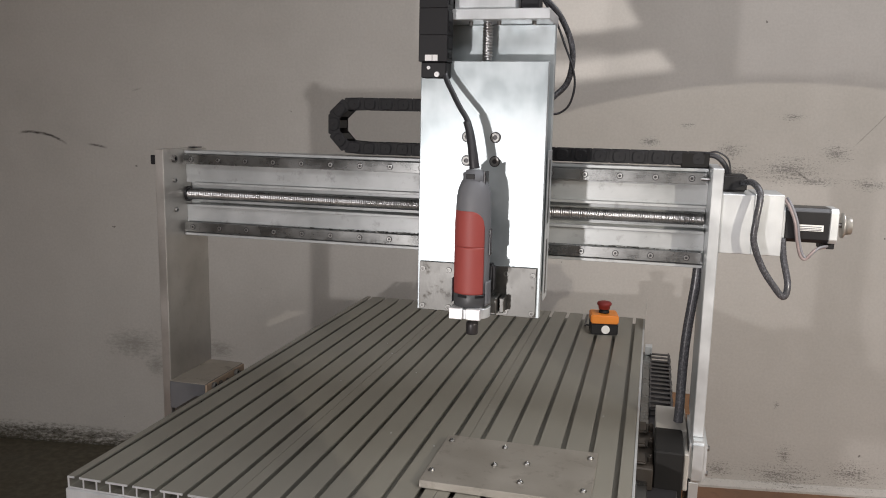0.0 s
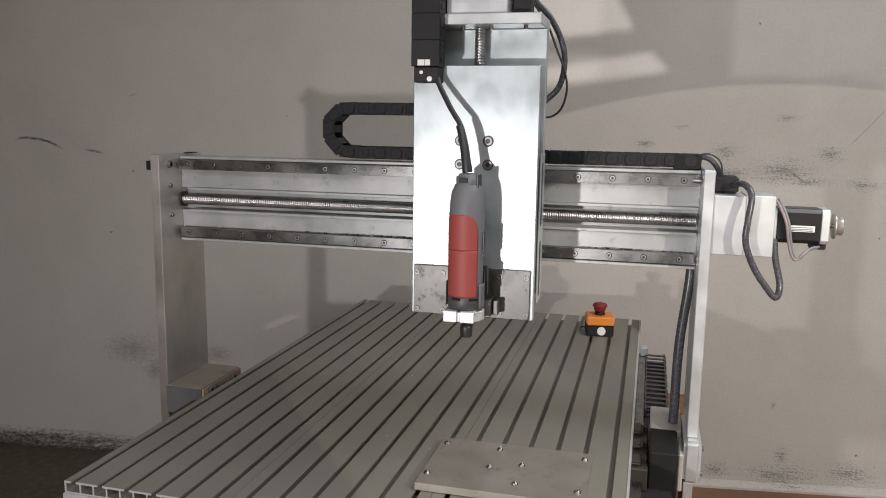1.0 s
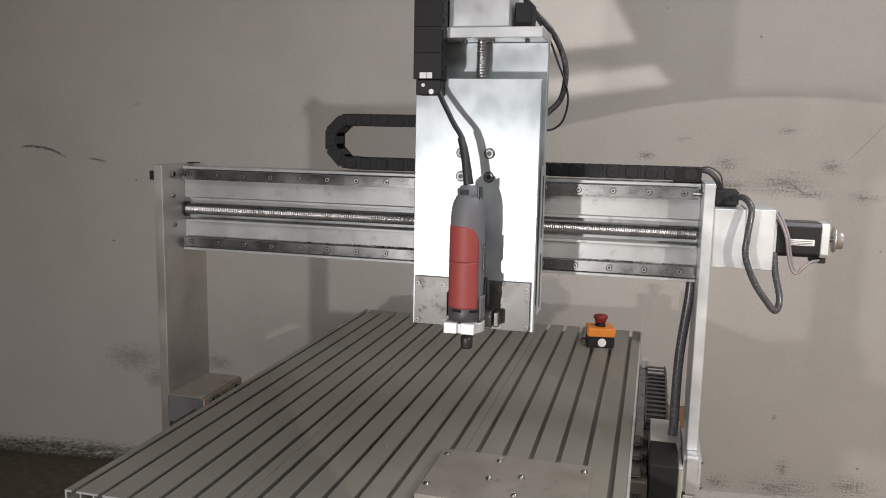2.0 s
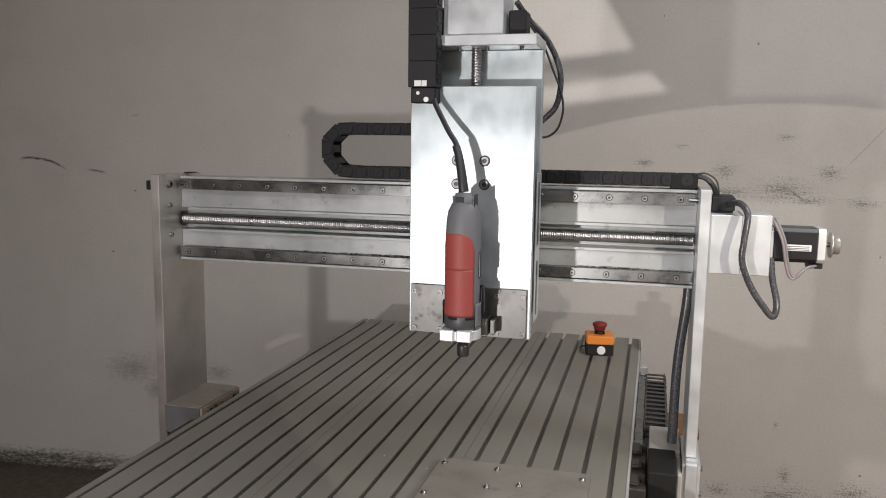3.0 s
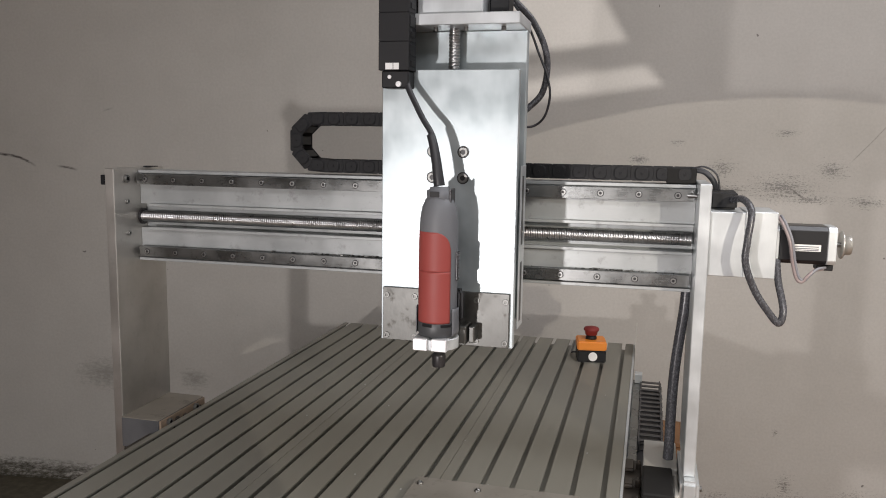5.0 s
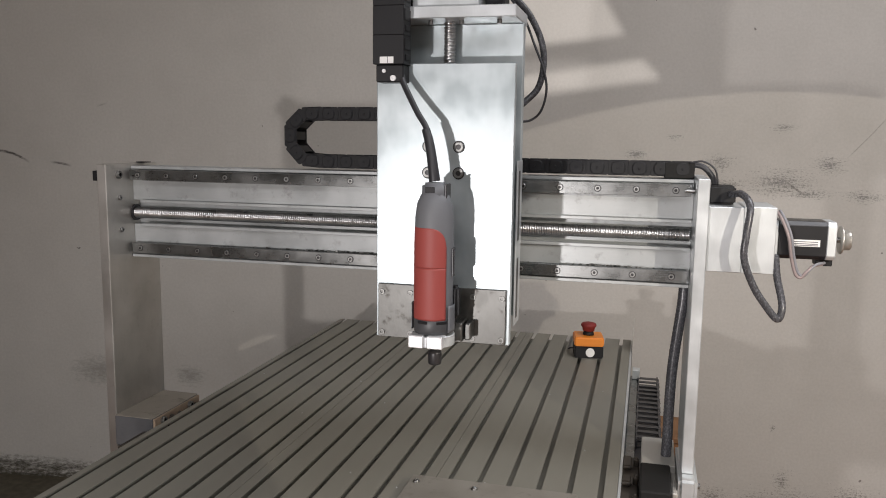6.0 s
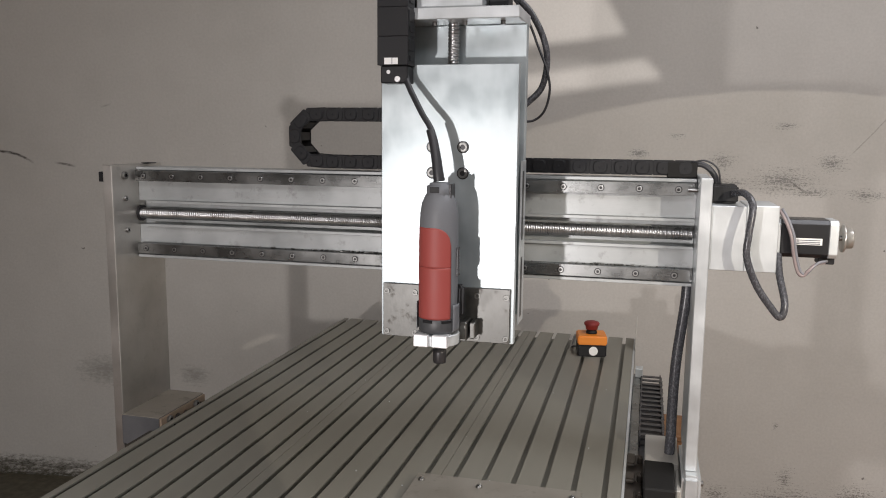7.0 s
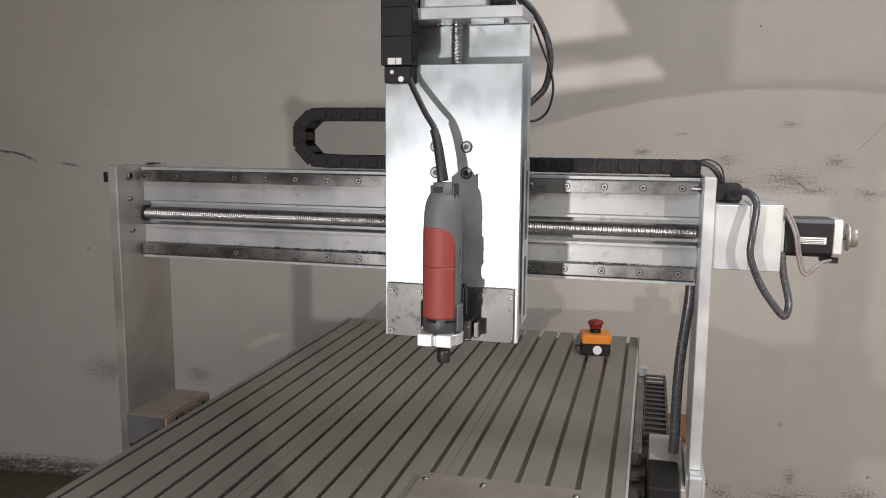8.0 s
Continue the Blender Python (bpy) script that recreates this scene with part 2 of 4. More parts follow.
def thing(name, at, label, category, group=""):
    ob = new(name)
    ob.location = at
    ob.empty_display_size = 0.02
    PLACE[ob] = Matrix.Translation(at)
    return tagged(ob, label, category, group)


def mesh_of(bm, material, smooth=False, name="m", inner=0.0, second=None):
    me = bpy.data.meshes.new(name)
    bm.normal_update()
    bm.to_mesh(me)
    bm.free()
    for p in me.polygons:
        p.use_smooth = smooth
    me.materials.append(material)
    if second:
        me.materials.append(second)
        for p in me.polygons:
            if all(math.hypot(me.vertices[i].co.x, me.vertices[i].co.z) <= inner for i in p.vertices):
                p.material_index = 1
    return me


def part(name, bm, material, parent=None, label="", smooth=False, m=None):
    me = bm if isinstance(bm, bpy.types.Mesh) else mesh_of(bm, material, smooth, name)
    ob = new(name, me)
    m = m or Matrix.Identity(4)
    ob.matrix_basis = m
    PLACE[ob] = m.copy()
    if parent is not None:
        ob.parent = parent
        ob.matrix_parent_inverse = PLACE[parent].inverted()
    if label:
        ob["label"] = label
    return ob


def box(x0, x1, y0, y1, z0, z1, bevel=0.001, bm=None):
    own = bm is None
    bm = bm or bmesh.new()
    b2 = bmesh.new()
    bmesh.ops.create_cube(b2, size=1.0)
    for v in b2.verts:
        v.co = Vector(((x0 + x1) / 2 + v.co.x * (x1 - x0), (y0 + y1) / 2 + v.co.y * (y1 - y0), (z0 + z1) / 2 + v.co.z * (z1 - z0)))
    if bevel:
        bmesh.ops.bevel(b2, geom=b2.edges[:], offset=bevel, segments=1 if bevel < 0.003 else 3, affect="EDGES", clamp_overlap=True)
    if own:
        bm.free()
        return b2
    return join(bm, b2)


def join(bm, other):
    me = bpy.data.meshes.new("tmp")
    other.to_mesh(me)
    other.free()
    bm.from_mesh(me)
    bpy.data.meshes.remove(me)
    return bm


def lathe(profile, seg=24, axis="Z", at=(0, 0, 0), bm=None):
    """Turns rows of (radius, height) about an axis."""
    bm = bm or bmesh.new()
    rings = []
    for r, h in profile:
        ring = []
        for i in range(seg):
            a = 2 * math.pi * i / seg
            p = {"Z": (r * math.cos(a), r * math.sin(a), h), "X": (h, r * math.cos(a), r * math.sin(a)), "Y": (r * math.sin(a), h, r * math.cos(a))}[axis]
            ring.append(bm.verts.new(Vector(p) + Vector(at)))
        rings.append(ring)
    for a, b in zip(rings, rings[1:]):
        for i in range(seg):
            bm.faces.new((a[i], a[(i + 1) % seg], b[(i + 1) % seg], b[i]))
    bm.faces.new(rings[0][::-1])
    bm.faces.new(rings[-1])
    bmesh.ops.recalc_face_normals(bm, faces=bm.faces[:])
    return bm


def spline(points, n=10):
    """A smooth path through the points."""
    ps = [Vector(p) for p in points]
    ps = [ps[0] * 2 - ps[1]] + ps + [ps[-1] * 2 - ps[-2]]
    out = []
    for a, b, c, d in zip(ps, ps[1:], ps[2:], ps[3:]):
        for i in range(n):
            t = i / n
            out.append(0.5 * (2 * b + (c - a) * t + (2 * a - 5 * b + 4 * c - d) * t * t + (3 * b - a - 3 * c + d) * t ** 3))
    return out + [ps[-2]]


def tube(points, radius, seg=12, n=10, ridge=0.0, every=2, taper=None):
    pts = spline(points, n)
    bm = bmesh.new()
    rings = []
    side = None
    for i, p in enumerate(pts):
        d = (pts[min(i + 1, len(pts) - 1)] - pts[max(i - 1, 0)]).normalized()
        if side is None:
            side = d.orthogonal().normalized()
        side = (side - d * side.dot(d)).normalized()
        up = d.cross(side)
        r = radius * (1 + (ridge if (i // every) % 2 else 0))
        if taper:
            r *= taper(i / (len(pts) - 1))
        rings.append([bm.verts.new(p + r * (math.cos(2 * math.pi * k / seg) * side + math.sin(2 * math.pi * k / seg) * up)) for k in range(seg)])
    for a, b in zip(rings, rings[1:]):
        for k in range(seg):
            bm.faces.new((a[k], a[(k + 1) % seg], b[(k + 1) % seg], b[k]))
    bm.faces.new(rings[0][::-1])
    bm.faces.new(rings[-1])
    bmesh.ops.recalc_face_normals(bm, faces=bm.faces[:])
    return bm


def prism(outline, d0, d1, axis="Y", bevel=0.0):
    """An outline of (u, v) pairs pushed from d0 to d1 along an axis."""
    bm = bmesh.new()

    def place(u, v, d):
        return {"Y": (u, d, v), "Z": (u, v, d), "X": (d, u, v)}[axis]

    a = [bm.verts.new(place(u, v, d0)) for u, v in outline]
    b = [bm.verts.new(place(u, v, d1)) for u, v in outline]
    bm.faces.new(a)
    bm.faces.new(b[::-1])
    for i in range(len(a)):
        bm.faces.new((a[i], b[i], b[(i + 1) % len(a)], a[(i + 1) % len(a)]))
    bmesh.ops.recalc_face_normals(bm, faces=bm.faces[:])
    if bevel:
        bmesh.ops.bevel(bm, geom=bm.edges[:], offset=bevel, segments=1, affect="EDGES", clamp_overlap=True)
    return bm


def section(us, vs, filled, d0, d1, axis):
    """One connected bar whose cross-section fills the cells (i, k) of a grid of lines us, vs."""
    bm = bmesh.new()
    grid = {}

    def vert(i, k, e):
        if (i, k, e) not in grid:
            u, v, d = us[i], vs[k], (d0, d1)[e]
            grid[i, k, e] = bm.verts.new({"Y": (u, d, v), "X": (d, u, v)}[axis])
        return grid[i, k, e]

    for i, k in sorted(filled):
        for e in (0, 1):
            bm.faces.new([vert(a, b, e) for a, b in ((i, k), (i + 1, k), (i + 1, k + 1), (i, k + 1))])
        for (a, b), (c, d), n in (((i, k), (i + 1, k), (i, k - 1)), ((i + 1, k), (i + 1, k + 1), (i + 1, k)), ((i + 1, k + 1), (i, k + 1), (i, k + 1)), ((i, k + 1), (i, k), (i - 1, k))):
            if n not in filled:
                bm.faces.new((vert(a, b, 0), vert(c, d, 0), vert(c, d, 1), vert(a, b, 1)))
    bmesh.ops.recalc_face_normals(bm, faces=bm.faces[:])
    return bm


def socket_head(radius, height):
    """A cap screw along -y: head with a hexagonal recess."""
    bm = bmesh.new()
    r, h, k = radius, height, radius * 0.52
    return lathe([(r, 0), (r, -h * 0.85), (r * 0.9, -h), (k, -h), (k * 0.96, -h * 0.35), (0.0005, -h * 0.35)], 18, "Y", bm=bm)


CAP = mesh_of(socket_head(0.0046, 0.004), M_SCREW, False, "cap_screw", 0.00245, M_RAIL)
CAP_BIG = mesh_of(socket_head(0.0072, 0.006), M_SCREWDULL, False, "cap_screw_big", 0.0038, M_BLACK)
CAP_BRIGHT = mesh_of(socket_head(0.0052, 0.003), M_JAW, False, "bright_screw", 0.0020, M_RAIL)
CAP_DULL = mesh_of(socket_head(0.0045, 0.003), M_SCREWDULL, False, "dull_screw", 0.0024, M_RAIL)
BORE = mesh_of(lathe([(0.0056, 0.0), (0.0056, -0.0006), (0.0049, -0.0007), (0.0048, -0.0004), (0.0005, -0.0004)], 18, "Y"), M_DARK, False, "bore")
DOME = mesh_of(lathe([(0.0052, 0), (0.0052, 0.0012), (0.0044, 0.003), (0.0026, 0.0042), (0.0022, 0.0028), (0.0003, 0.0027)], 16, "Z"), M_SCREW, False, "dome_screw")


# ---- the room ----
YAW = 8.42
WALL_M = pose(0, 1.245, 0, 0, 0, YAW)


def structure(name, bm, material, label, category, m=None):
    return tagged(part(name, bm, material, None, "", False, m), label, category, "", "structure")


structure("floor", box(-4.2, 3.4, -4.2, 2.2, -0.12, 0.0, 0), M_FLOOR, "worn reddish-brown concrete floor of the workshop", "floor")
structure("wall_north", box(-4.4, 3.6, 0.0, 0.16, 0.0, 2.75, 0), M_WALL, "beige plaster wall with mould stains and cracks", "wall", WALL_M)
structure("wall_south", box(-3.72, 3.02, -3.76, -3.6, 0.0, 2.75, 0), M_ROOM, "plain beige plaster wall", "wall")
structure("wall_east", box(2.85, 3.01, -3.6, 1.66, 0.0, 2.75, 0), M_ROOM, "plain beige plaster side wall", "wall")
structure("wall_west", box(-3.71, -3.55, -3.6, 0.70, 0.0, 2.75, 0), M_ROOM, "plain beige plaster side wall", "wall")
structure("ceiling", box(-3.9, 3.2, -3.9, 2.1, 2.75, 2.87, 0), M_CEIL, "plain white plaster ceiling", "ceiling")
structure("baseboard", prism([(-0.022, 0.0), (-0.022, 0.008), (-0.014, 0.018), (-0.003, 0.024), (0.0, 0.024), (0.0, 0.0)], -4.3, 3.5, "X"), M_WALL,
          "rounded plaster fillet along the foot of the wall", "baseboard", WALL_M)



def slotted_gobo(parent, reach=0.62, margin=0.10, thick=0.0015):
    """An added, unseen sheet across the lamp's beam with two slots; the slots throw a patch and a strip on the wall."""
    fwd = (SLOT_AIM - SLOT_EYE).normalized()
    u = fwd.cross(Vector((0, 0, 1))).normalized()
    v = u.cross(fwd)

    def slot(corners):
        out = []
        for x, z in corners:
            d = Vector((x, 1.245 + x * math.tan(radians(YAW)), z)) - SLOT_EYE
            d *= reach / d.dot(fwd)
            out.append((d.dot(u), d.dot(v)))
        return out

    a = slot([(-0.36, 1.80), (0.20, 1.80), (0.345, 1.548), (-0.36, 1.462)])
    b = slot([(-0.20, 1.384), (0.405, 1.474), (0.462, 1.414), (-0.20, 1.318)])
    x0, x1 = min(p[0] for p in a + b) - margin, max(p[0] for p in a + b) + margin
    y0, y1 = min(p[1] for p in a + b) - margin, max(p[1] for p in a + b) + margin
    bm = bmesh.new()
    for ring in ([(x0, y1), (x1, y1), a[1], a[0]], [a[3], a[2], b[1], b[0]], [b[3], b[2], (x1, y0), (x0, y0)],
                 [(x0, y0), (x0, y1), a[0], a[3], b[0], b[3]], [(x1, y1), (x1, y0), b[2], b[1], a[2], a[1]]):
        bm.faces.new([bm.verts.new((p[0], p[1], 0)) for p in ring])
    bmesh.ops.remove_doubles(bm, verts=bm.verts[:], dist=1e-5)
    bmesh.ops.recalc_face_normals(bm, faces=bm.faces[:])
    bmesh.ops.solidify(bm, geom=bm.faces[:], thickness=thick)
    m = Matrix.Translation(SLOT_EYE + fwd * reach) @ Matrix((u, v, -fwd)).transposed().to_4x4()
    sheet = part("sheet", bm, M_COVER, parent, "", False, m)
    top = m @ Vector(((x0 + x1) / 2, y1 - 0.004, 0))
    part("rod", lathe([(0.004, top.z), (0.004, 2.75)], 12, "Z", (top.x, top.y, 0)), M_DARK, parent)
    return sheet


# out-of-view gobo, added only to shape the light patches on the wall
gobo_at = SLOT_EYE + (SLOT_AIM - SLOT_EYE).normalized() * 0.62
slotted_gobo(thing("slotted_lamp_shade", (gobo_at.x, gobo_at.y, 2.75), "dark metal sheet with two slots hanging from the ceiling, added unseen to shape light", "lamp shade"))

# ---- the machine bed ----
BX0, BX1, BY0, BY1, BZ = -0.4065, 0.4145, -0.472, 0.823, 0.700
PITCH, FIRST = 0.04594, -0.3905
SLOT = 0.0086
bed = thing("machine_bed", (0, 0.17, 0.0), "grey slotted aluminium machine bed on a steel stand", "machine bed")
cuts = [BX0, FIRST + 5.5 * PITCH, FIRST + 11.5 * PITCH, BX1]
for k in range(3):
    a, b = cuts[k] + (0.0004 if k else 0), cuts[k + 1] - (0.0004 if k < 2 else 0)
    us, kinds = [a, a + 0.003], ["web"]
    for i in range(6 * k, 6 * k + 6):
        c, h = FIRST + i * PITCH, SLOT / 2
        us += [c - h - 0.0085, c - h - 0.0060, c - h, c + h, c + h + 0.0060, c + h + 0.0085]
        kinds += ["top", "web", "top", "open", "top", "web"]
    us += [b - 0.003, b]
    kinds += ["top", "web"]
    vs = [BZ - 0.019, BZ - 0.0165, BZ - 0.0030, BZ]
    if k == 0:
        us, kinds = [u for u in us if not a + 0.003 < u < FIRST - SLOT / 2 - 0.001], [q for q in kinds]
        kinds = kinds[:1] + kinds[3:]
    if k == 2:
        us = [u for u in us if not FIRST + 17 * PITCH + SLOT / 2 + 0.001 < u < b - 0.003]
        kinds = kinds[:-3] + kinds[-1:]
        kinds[-2] = "top"
    cells = set()
    for i, w in enumerate(kinds):
        cells.add((i, 0))
        if w == "web":
            cells.add((i, 1))
        if w != "open":
            cells.add((i, 2))
    bm = section(us, vs, cells, BY0 + 0.0012, BY1, "Y")
    part("cut_end", section(us, vs, cells, BY0, BY0 + 0.0010, "Y"), M_ALU, bed, "bright sawn end of the slotted plate")
    part("slot_plate", bm, M_BED, bed)
part("front_beam", box(BX0 - 0.004, BX1, BY0 - 0.002, BY0 + 0.05, BZ - 0.10, BZ - 0.0195, 0.002), M_ALU, bed, "bright milled aluminium cross beam")
part("rear_beam", box(BX0, BX1, BY1 - 0.05, BY1, BZ - 0.10, BZ - 0.0195, 0.002), M_ALU, bed)
for x0, x1 in ((BX0 + 0.003, BX0 + 0.02), (BX1 - 0.02, BX1 - 0.001)):
    part("side_beam", box(x0, x1, BY0 + 0.05, BY1 - 0.05, BZ - 0.10, BZ - 0.0195, 0.001), M_ALU, bed)
part("edge_strip", box(BX1 + 0.0003, BX1 + 0.0048, BY0 + 0.01, BY1 + 0.004, BZ - 0.075, BZ - 0.001, 0.0006), M_ALU, bed, "bright side strip of the bed")
for s in (-1, 1):
    xr = 0.428 * s
    rail = part("side_rail", box(xr - 0.008, xr + 0.010, BY0 + 0.03, 0.63, BZ - 0.062, BZ - 0.040, 0.0015), M_RAIL, bed)
    part("rail_support", box(xr - 0.007 if s > 0 else xr - 0.012, xr + 0.014, BY0 + 0.03, 0.63, BZ - 0.11, BZ - 0.0625, 0.001), M_DARK, bed)
    part("stop_block", box(xr - 0.004, xr + 0.013, 0.60, 0.628, BZ - 0.0395, BZ - 0.018, 0.001), M_ALU, bed)
for x in (BX0 + 0.03, BX1 - 0.07):
    for y in (BY0 + 0.06, BY1 - 0.10):
        part("leg", box(x, x + 0.04, y, y + 0.04, 0.0, BZ - 0.1005, 0.003), M_DARK, bed)
    part("stand_rail", box(x + 0.005, x + 0.035, BY0 + 0.1005, BY1 - 0.1005, 0.12, 0.15, 0.002), M_DARK, bed)

# unseen closed sheet-metal base, added to keep lamp light from passing under the bed
for x0, x1, y0, y1 in ((BX0 + 0.075, BX1 - 0.075, BY0 + 0.064, BY0 + 0.067), (BX0 + 0.075, BX1 - 0.075, BY1 - 0.067, BY1 - 0.064),
                       (BX0 + 0.072, BX0 + 0.0745, BY0 + 0.064, BY1 - 0.064), (BX1 - 0.0745, BX1 - 0.072, BY0 + 0.064, BY1 - 0.064)):
    part("base_panel", box(x0, x1, y0, y1, 0.004, BZ - 0.101, 0.0005), M_COVER, bed, "dark sheet-metal panel, added unseen to block light under the bed")
part("guard_sheet", box(0.4205, 0.4218, 0.70, 0.822, BZ - 0.075, BZ + 0.060, 0.0003), M_PALE, bed, "thin upright sheet at the rear corner")

# the loose plate on the bed
mp = thing("mounting_plate", (0.233, -0.262, BZ), "flat brushed aluminium plate with screws lying on the slotted bed", "mounting plate")
part("plate", box(0.1085, 0.3590, -0.352, -0.1725, BZ + 0.0005, BZ + 0.0125, 0.0008),
     M_MOUNT, mp)
for x, y in ((0.120, -0.197), (0.210, -0.199), (0.3475, -0.200), (0.118, -0.315), (0.206, -0.269), (0.254, -0.250), (0.254, -0.316), (0.3465, -0.317)):
    part("screw", DOME, M_SCREW, mp, "", True, pose(x, y, BZ + 0.0125, 0, 0, 40 * x * 100))

# ---- the gantry ----
gan = thing("gantry", (0, 0, 0.62), "brushed aluminium gantry with linear rails and ball screw", "gantry")
PY0, PY1, PTOP = -0.060, 0.094, 1.1715
for s, (x0, x1) in ((-1, (-0.5215, -0.5030)), (1, (0.5085, 0.5265))):
    part("post", box(x0, x1, PY0, PY1, 0.625 if s < 0 else 0.715, PTOP, 0.0012), M_POST if s < 0 else M_ALU, gan)
# left foot and right foot
foot = part("foot_block", box(-0.5025, -0.4235, -0.066, 0.088, 0.650, 0.7060, 0.0012), M_FOOT_SHADED, gan, "aluminium foot block with the shade of its front put into dark grey")
part("dust_layer", box(-0.5025, -0.4240, -0.0655, 0.0875, 0.7062, 0.7075, 0.0004), M_DUST, foot, "brown dust on the top of the block")
for y, w in ((-0.012, 0.010), (0.014, 0.007), (0.068, 0.006)):
    part("grease_lump", lathe([(w, 0.0), (w * 0.9, 0.0022), (w * 0.5, 0.0040), (0.0004, 0.0046)], 9, "X", (-0.4192, y, 0.6900)), M_GREASE, foot, "dark oily grime", True)
for y in (-0.040, 0.050):
    part("bolt", CAP_BIG, M_SCREW, foot, "", False, pose(-0.4190, y, 0.6975, 0, 0, 90))
part("foot_strip", box(-0.4234, -0.4190, -0.064, 0.086, 0.672, 0.7060, 0.0008), M_RUST, gan, "rust-brown stained edge strip")
part("foot_block", box(0.4485, 0.5025, -0.010, 0.112, 0.650, 0.7040, 0.0012), M_PALE, gan, "pale aluminium foot block")
foot = part("foot_clamp", box(0.5040, 0.5330, -0.082, 0.07, 0.640, 0.7145, 0.006), M_ALU, gan, "rounded bright aluminium clamp below the post")
for z in (0.655, 0.700):
    part("bolt", CAP, M_SCREW, foot, "", False, pose(0.533, -0.066, z, 0, 0, 90))
part("foot_clamp", box(0.4955, 0.5038, -0.090, 0.06, 0.628, 0.694, 0.002), M_PALE, gan)
part("post_stub", box(0.5065, 0.5225, -0.076, 0.06, 0.520, 0.6395, 0.001), M_ALU, gan)
# carriages on the side rails
for s in (-1, 1):
    car = part("bearing_block", box(0.424 * s - 0.012 - (0.008 if s < 0 else 0), 0.424 * s + 0.014 + (0.008 if s > 0 else 0), -0.14, 0.066, 0.644, 0.682, 0.002), M_GREASE, gan, "oily brown bearing block")
    for y, w, h in ((-0.110, 0.020, 0.688), (-0.045, 0.016, 0.6915), (0.030, 0.024, 0.6900)):
        part("lug", box(0.424 * s - 0.008, 0.424 * s + 0.012, y - w, y + w, 0.6815, h, 0.004), M_GREASE, car)
        part("grease_nipple", lathe([(0.0045, 0.682), (0.0045, h + 0.002), (0.0025, h + 0.003), (0.0025, h + 0.006), (0.001, h + 0.007)], 12, "Z", (0.424 * s + 0.017, y, 0)), M_GREASE, car)
# beam: back web, two front flanges, lips beside the screw channel
bm = section([0.0175, 0.036, 0.0795], [0.9985, 1.0570, 1.1030, 1.1660], {(1, 0), (1, 1), (1, 2), (0, 0), (0, 2)}, -0.5026, 0.5080, "X")
part("beam", bm, M_BEAM, gan)
part("beam_lip", box(-0.5020, 0.5075, 0.0110, 0.0174, 1.1612, 1.1665, 0.0006), M_BEAM, gan)
part("beam_lip", box(-0.5020, 0.5075, 0.0060, 0.0174, 0.9955, 1.0010, 0.0006), M_BEAM, gan)
for z in (1.0985, 1.0540):
    part("channel_lip", box(-0.4800, 0.5070, 0.0085, 0.0172, z, z + 0.0052, 0.0006), M_BEAM, gan)
for z in (1.150, 1.0135):
    rail = part("linear_rail", prism([(0.0, z - 0.0092), (0.0, z + 0.0092), (0.004, z + 0.0100), (0.008, z + 0.0075), (0.0174, z + 0.0095), (0.0174, z - 0.0095), (0.008, z - 0.0075), (0.004, z - 0.0100)], -0.497, 0.5035, "X"), M_RAIL, gan, "ground steel linear rail with screws")
    for k in range(17):
        m = pose(-0.48 + 0.06 * k, -0.0002, z, 0, 23 * k, 0)
        part("screw_hole", BORE, M_RAIL, rail, "", False, m)
        part("screw", CAP, M_SCREW, rail, "", False, pose(-0.48 + 0.06 * k, 0.0022, z, 0, 17 * k, 0))


def ball_screw(length, radius, lead, depth, seg=16, per=6):
    bm = bmesh.new()
    rows = int(length / lead * per)
    rings = []
    for i in range(rows + 1):
        x = length * i / rows
        ring = []
        for k in range(seg):
            a = 2 * math.pi * k / seg
            r = radius - depth * max(0.0, math.cos(2 * math.pi * x / lead - a)) ** 0.7
            ring.append(bm.verts.new((x, r * math.cos(a), r * math.sin(a))))
        rings.append(ring)
    for a, b in zip(rings, rings[1:]):
        for k in range(seg):
            bm.faces.new((a[k], b[k], b[(k + 1) % seg], a[(k + 1) % seg]))
    bm.faces.new(rings[0])
    bm.faces.new(rings[-1][::-1])
    bmesh.ops.recalc_face_normals(bm, faces=bm.faces[:])
    return bm


part("ball_screw", ball_screw(1.005, 0.0106, 0.004, 0.0012), M_THREAD, gan, "shiny threaded ball screw", True, pose(-0.500, 0.022, 1.0785))
part("screw_bearing", lathe([(0.0155, -0.5028), (0.0155, -0.4995), (0.0124, -0.4992)], 24, "X", (0, 0.022, 1.0785)), M_DARK, gan)
# screws on the left post
for y, z, big in ((0.004, 1.1515, 1), (0.006, 1.109, 0), (0.008, 1.050, 0)):
    part("post_screw", CAP_BIG if big else CAP, M_SCREW, gan, "", False, pose(-0.5030, y - 0.03, z, 0, 0, 90))
part("sensor", box(-0.5345, -0.5217, -0.055, -0.020, 1.141, 1.159, 0.001), M_BLACK, gan, "small black sensor")
part("top_clip", box(-0.508, -0.488, 0.035, 0.055, 1.1717, 1.1735, 0.0006), M_BLACK, gan)
# drive housing
hous = part("drive_housing", box(0.5268, 0.5768, -0.050, 0.055, 1.0330, 1.1305, 0.001), M_ALU, gan, "bright aluminium drive housing")
part("housing_half", box(0.5772, 0.6225, -0.050, 0.055, 1.0330, 1.1320, 0.001), M_ALU, hous)
part("set_screw", lathe([(0.003, 0.494), (0.003, 0.5084)], 10, "X", (0, -0.008, 1.150)), M_SCREW, gan)


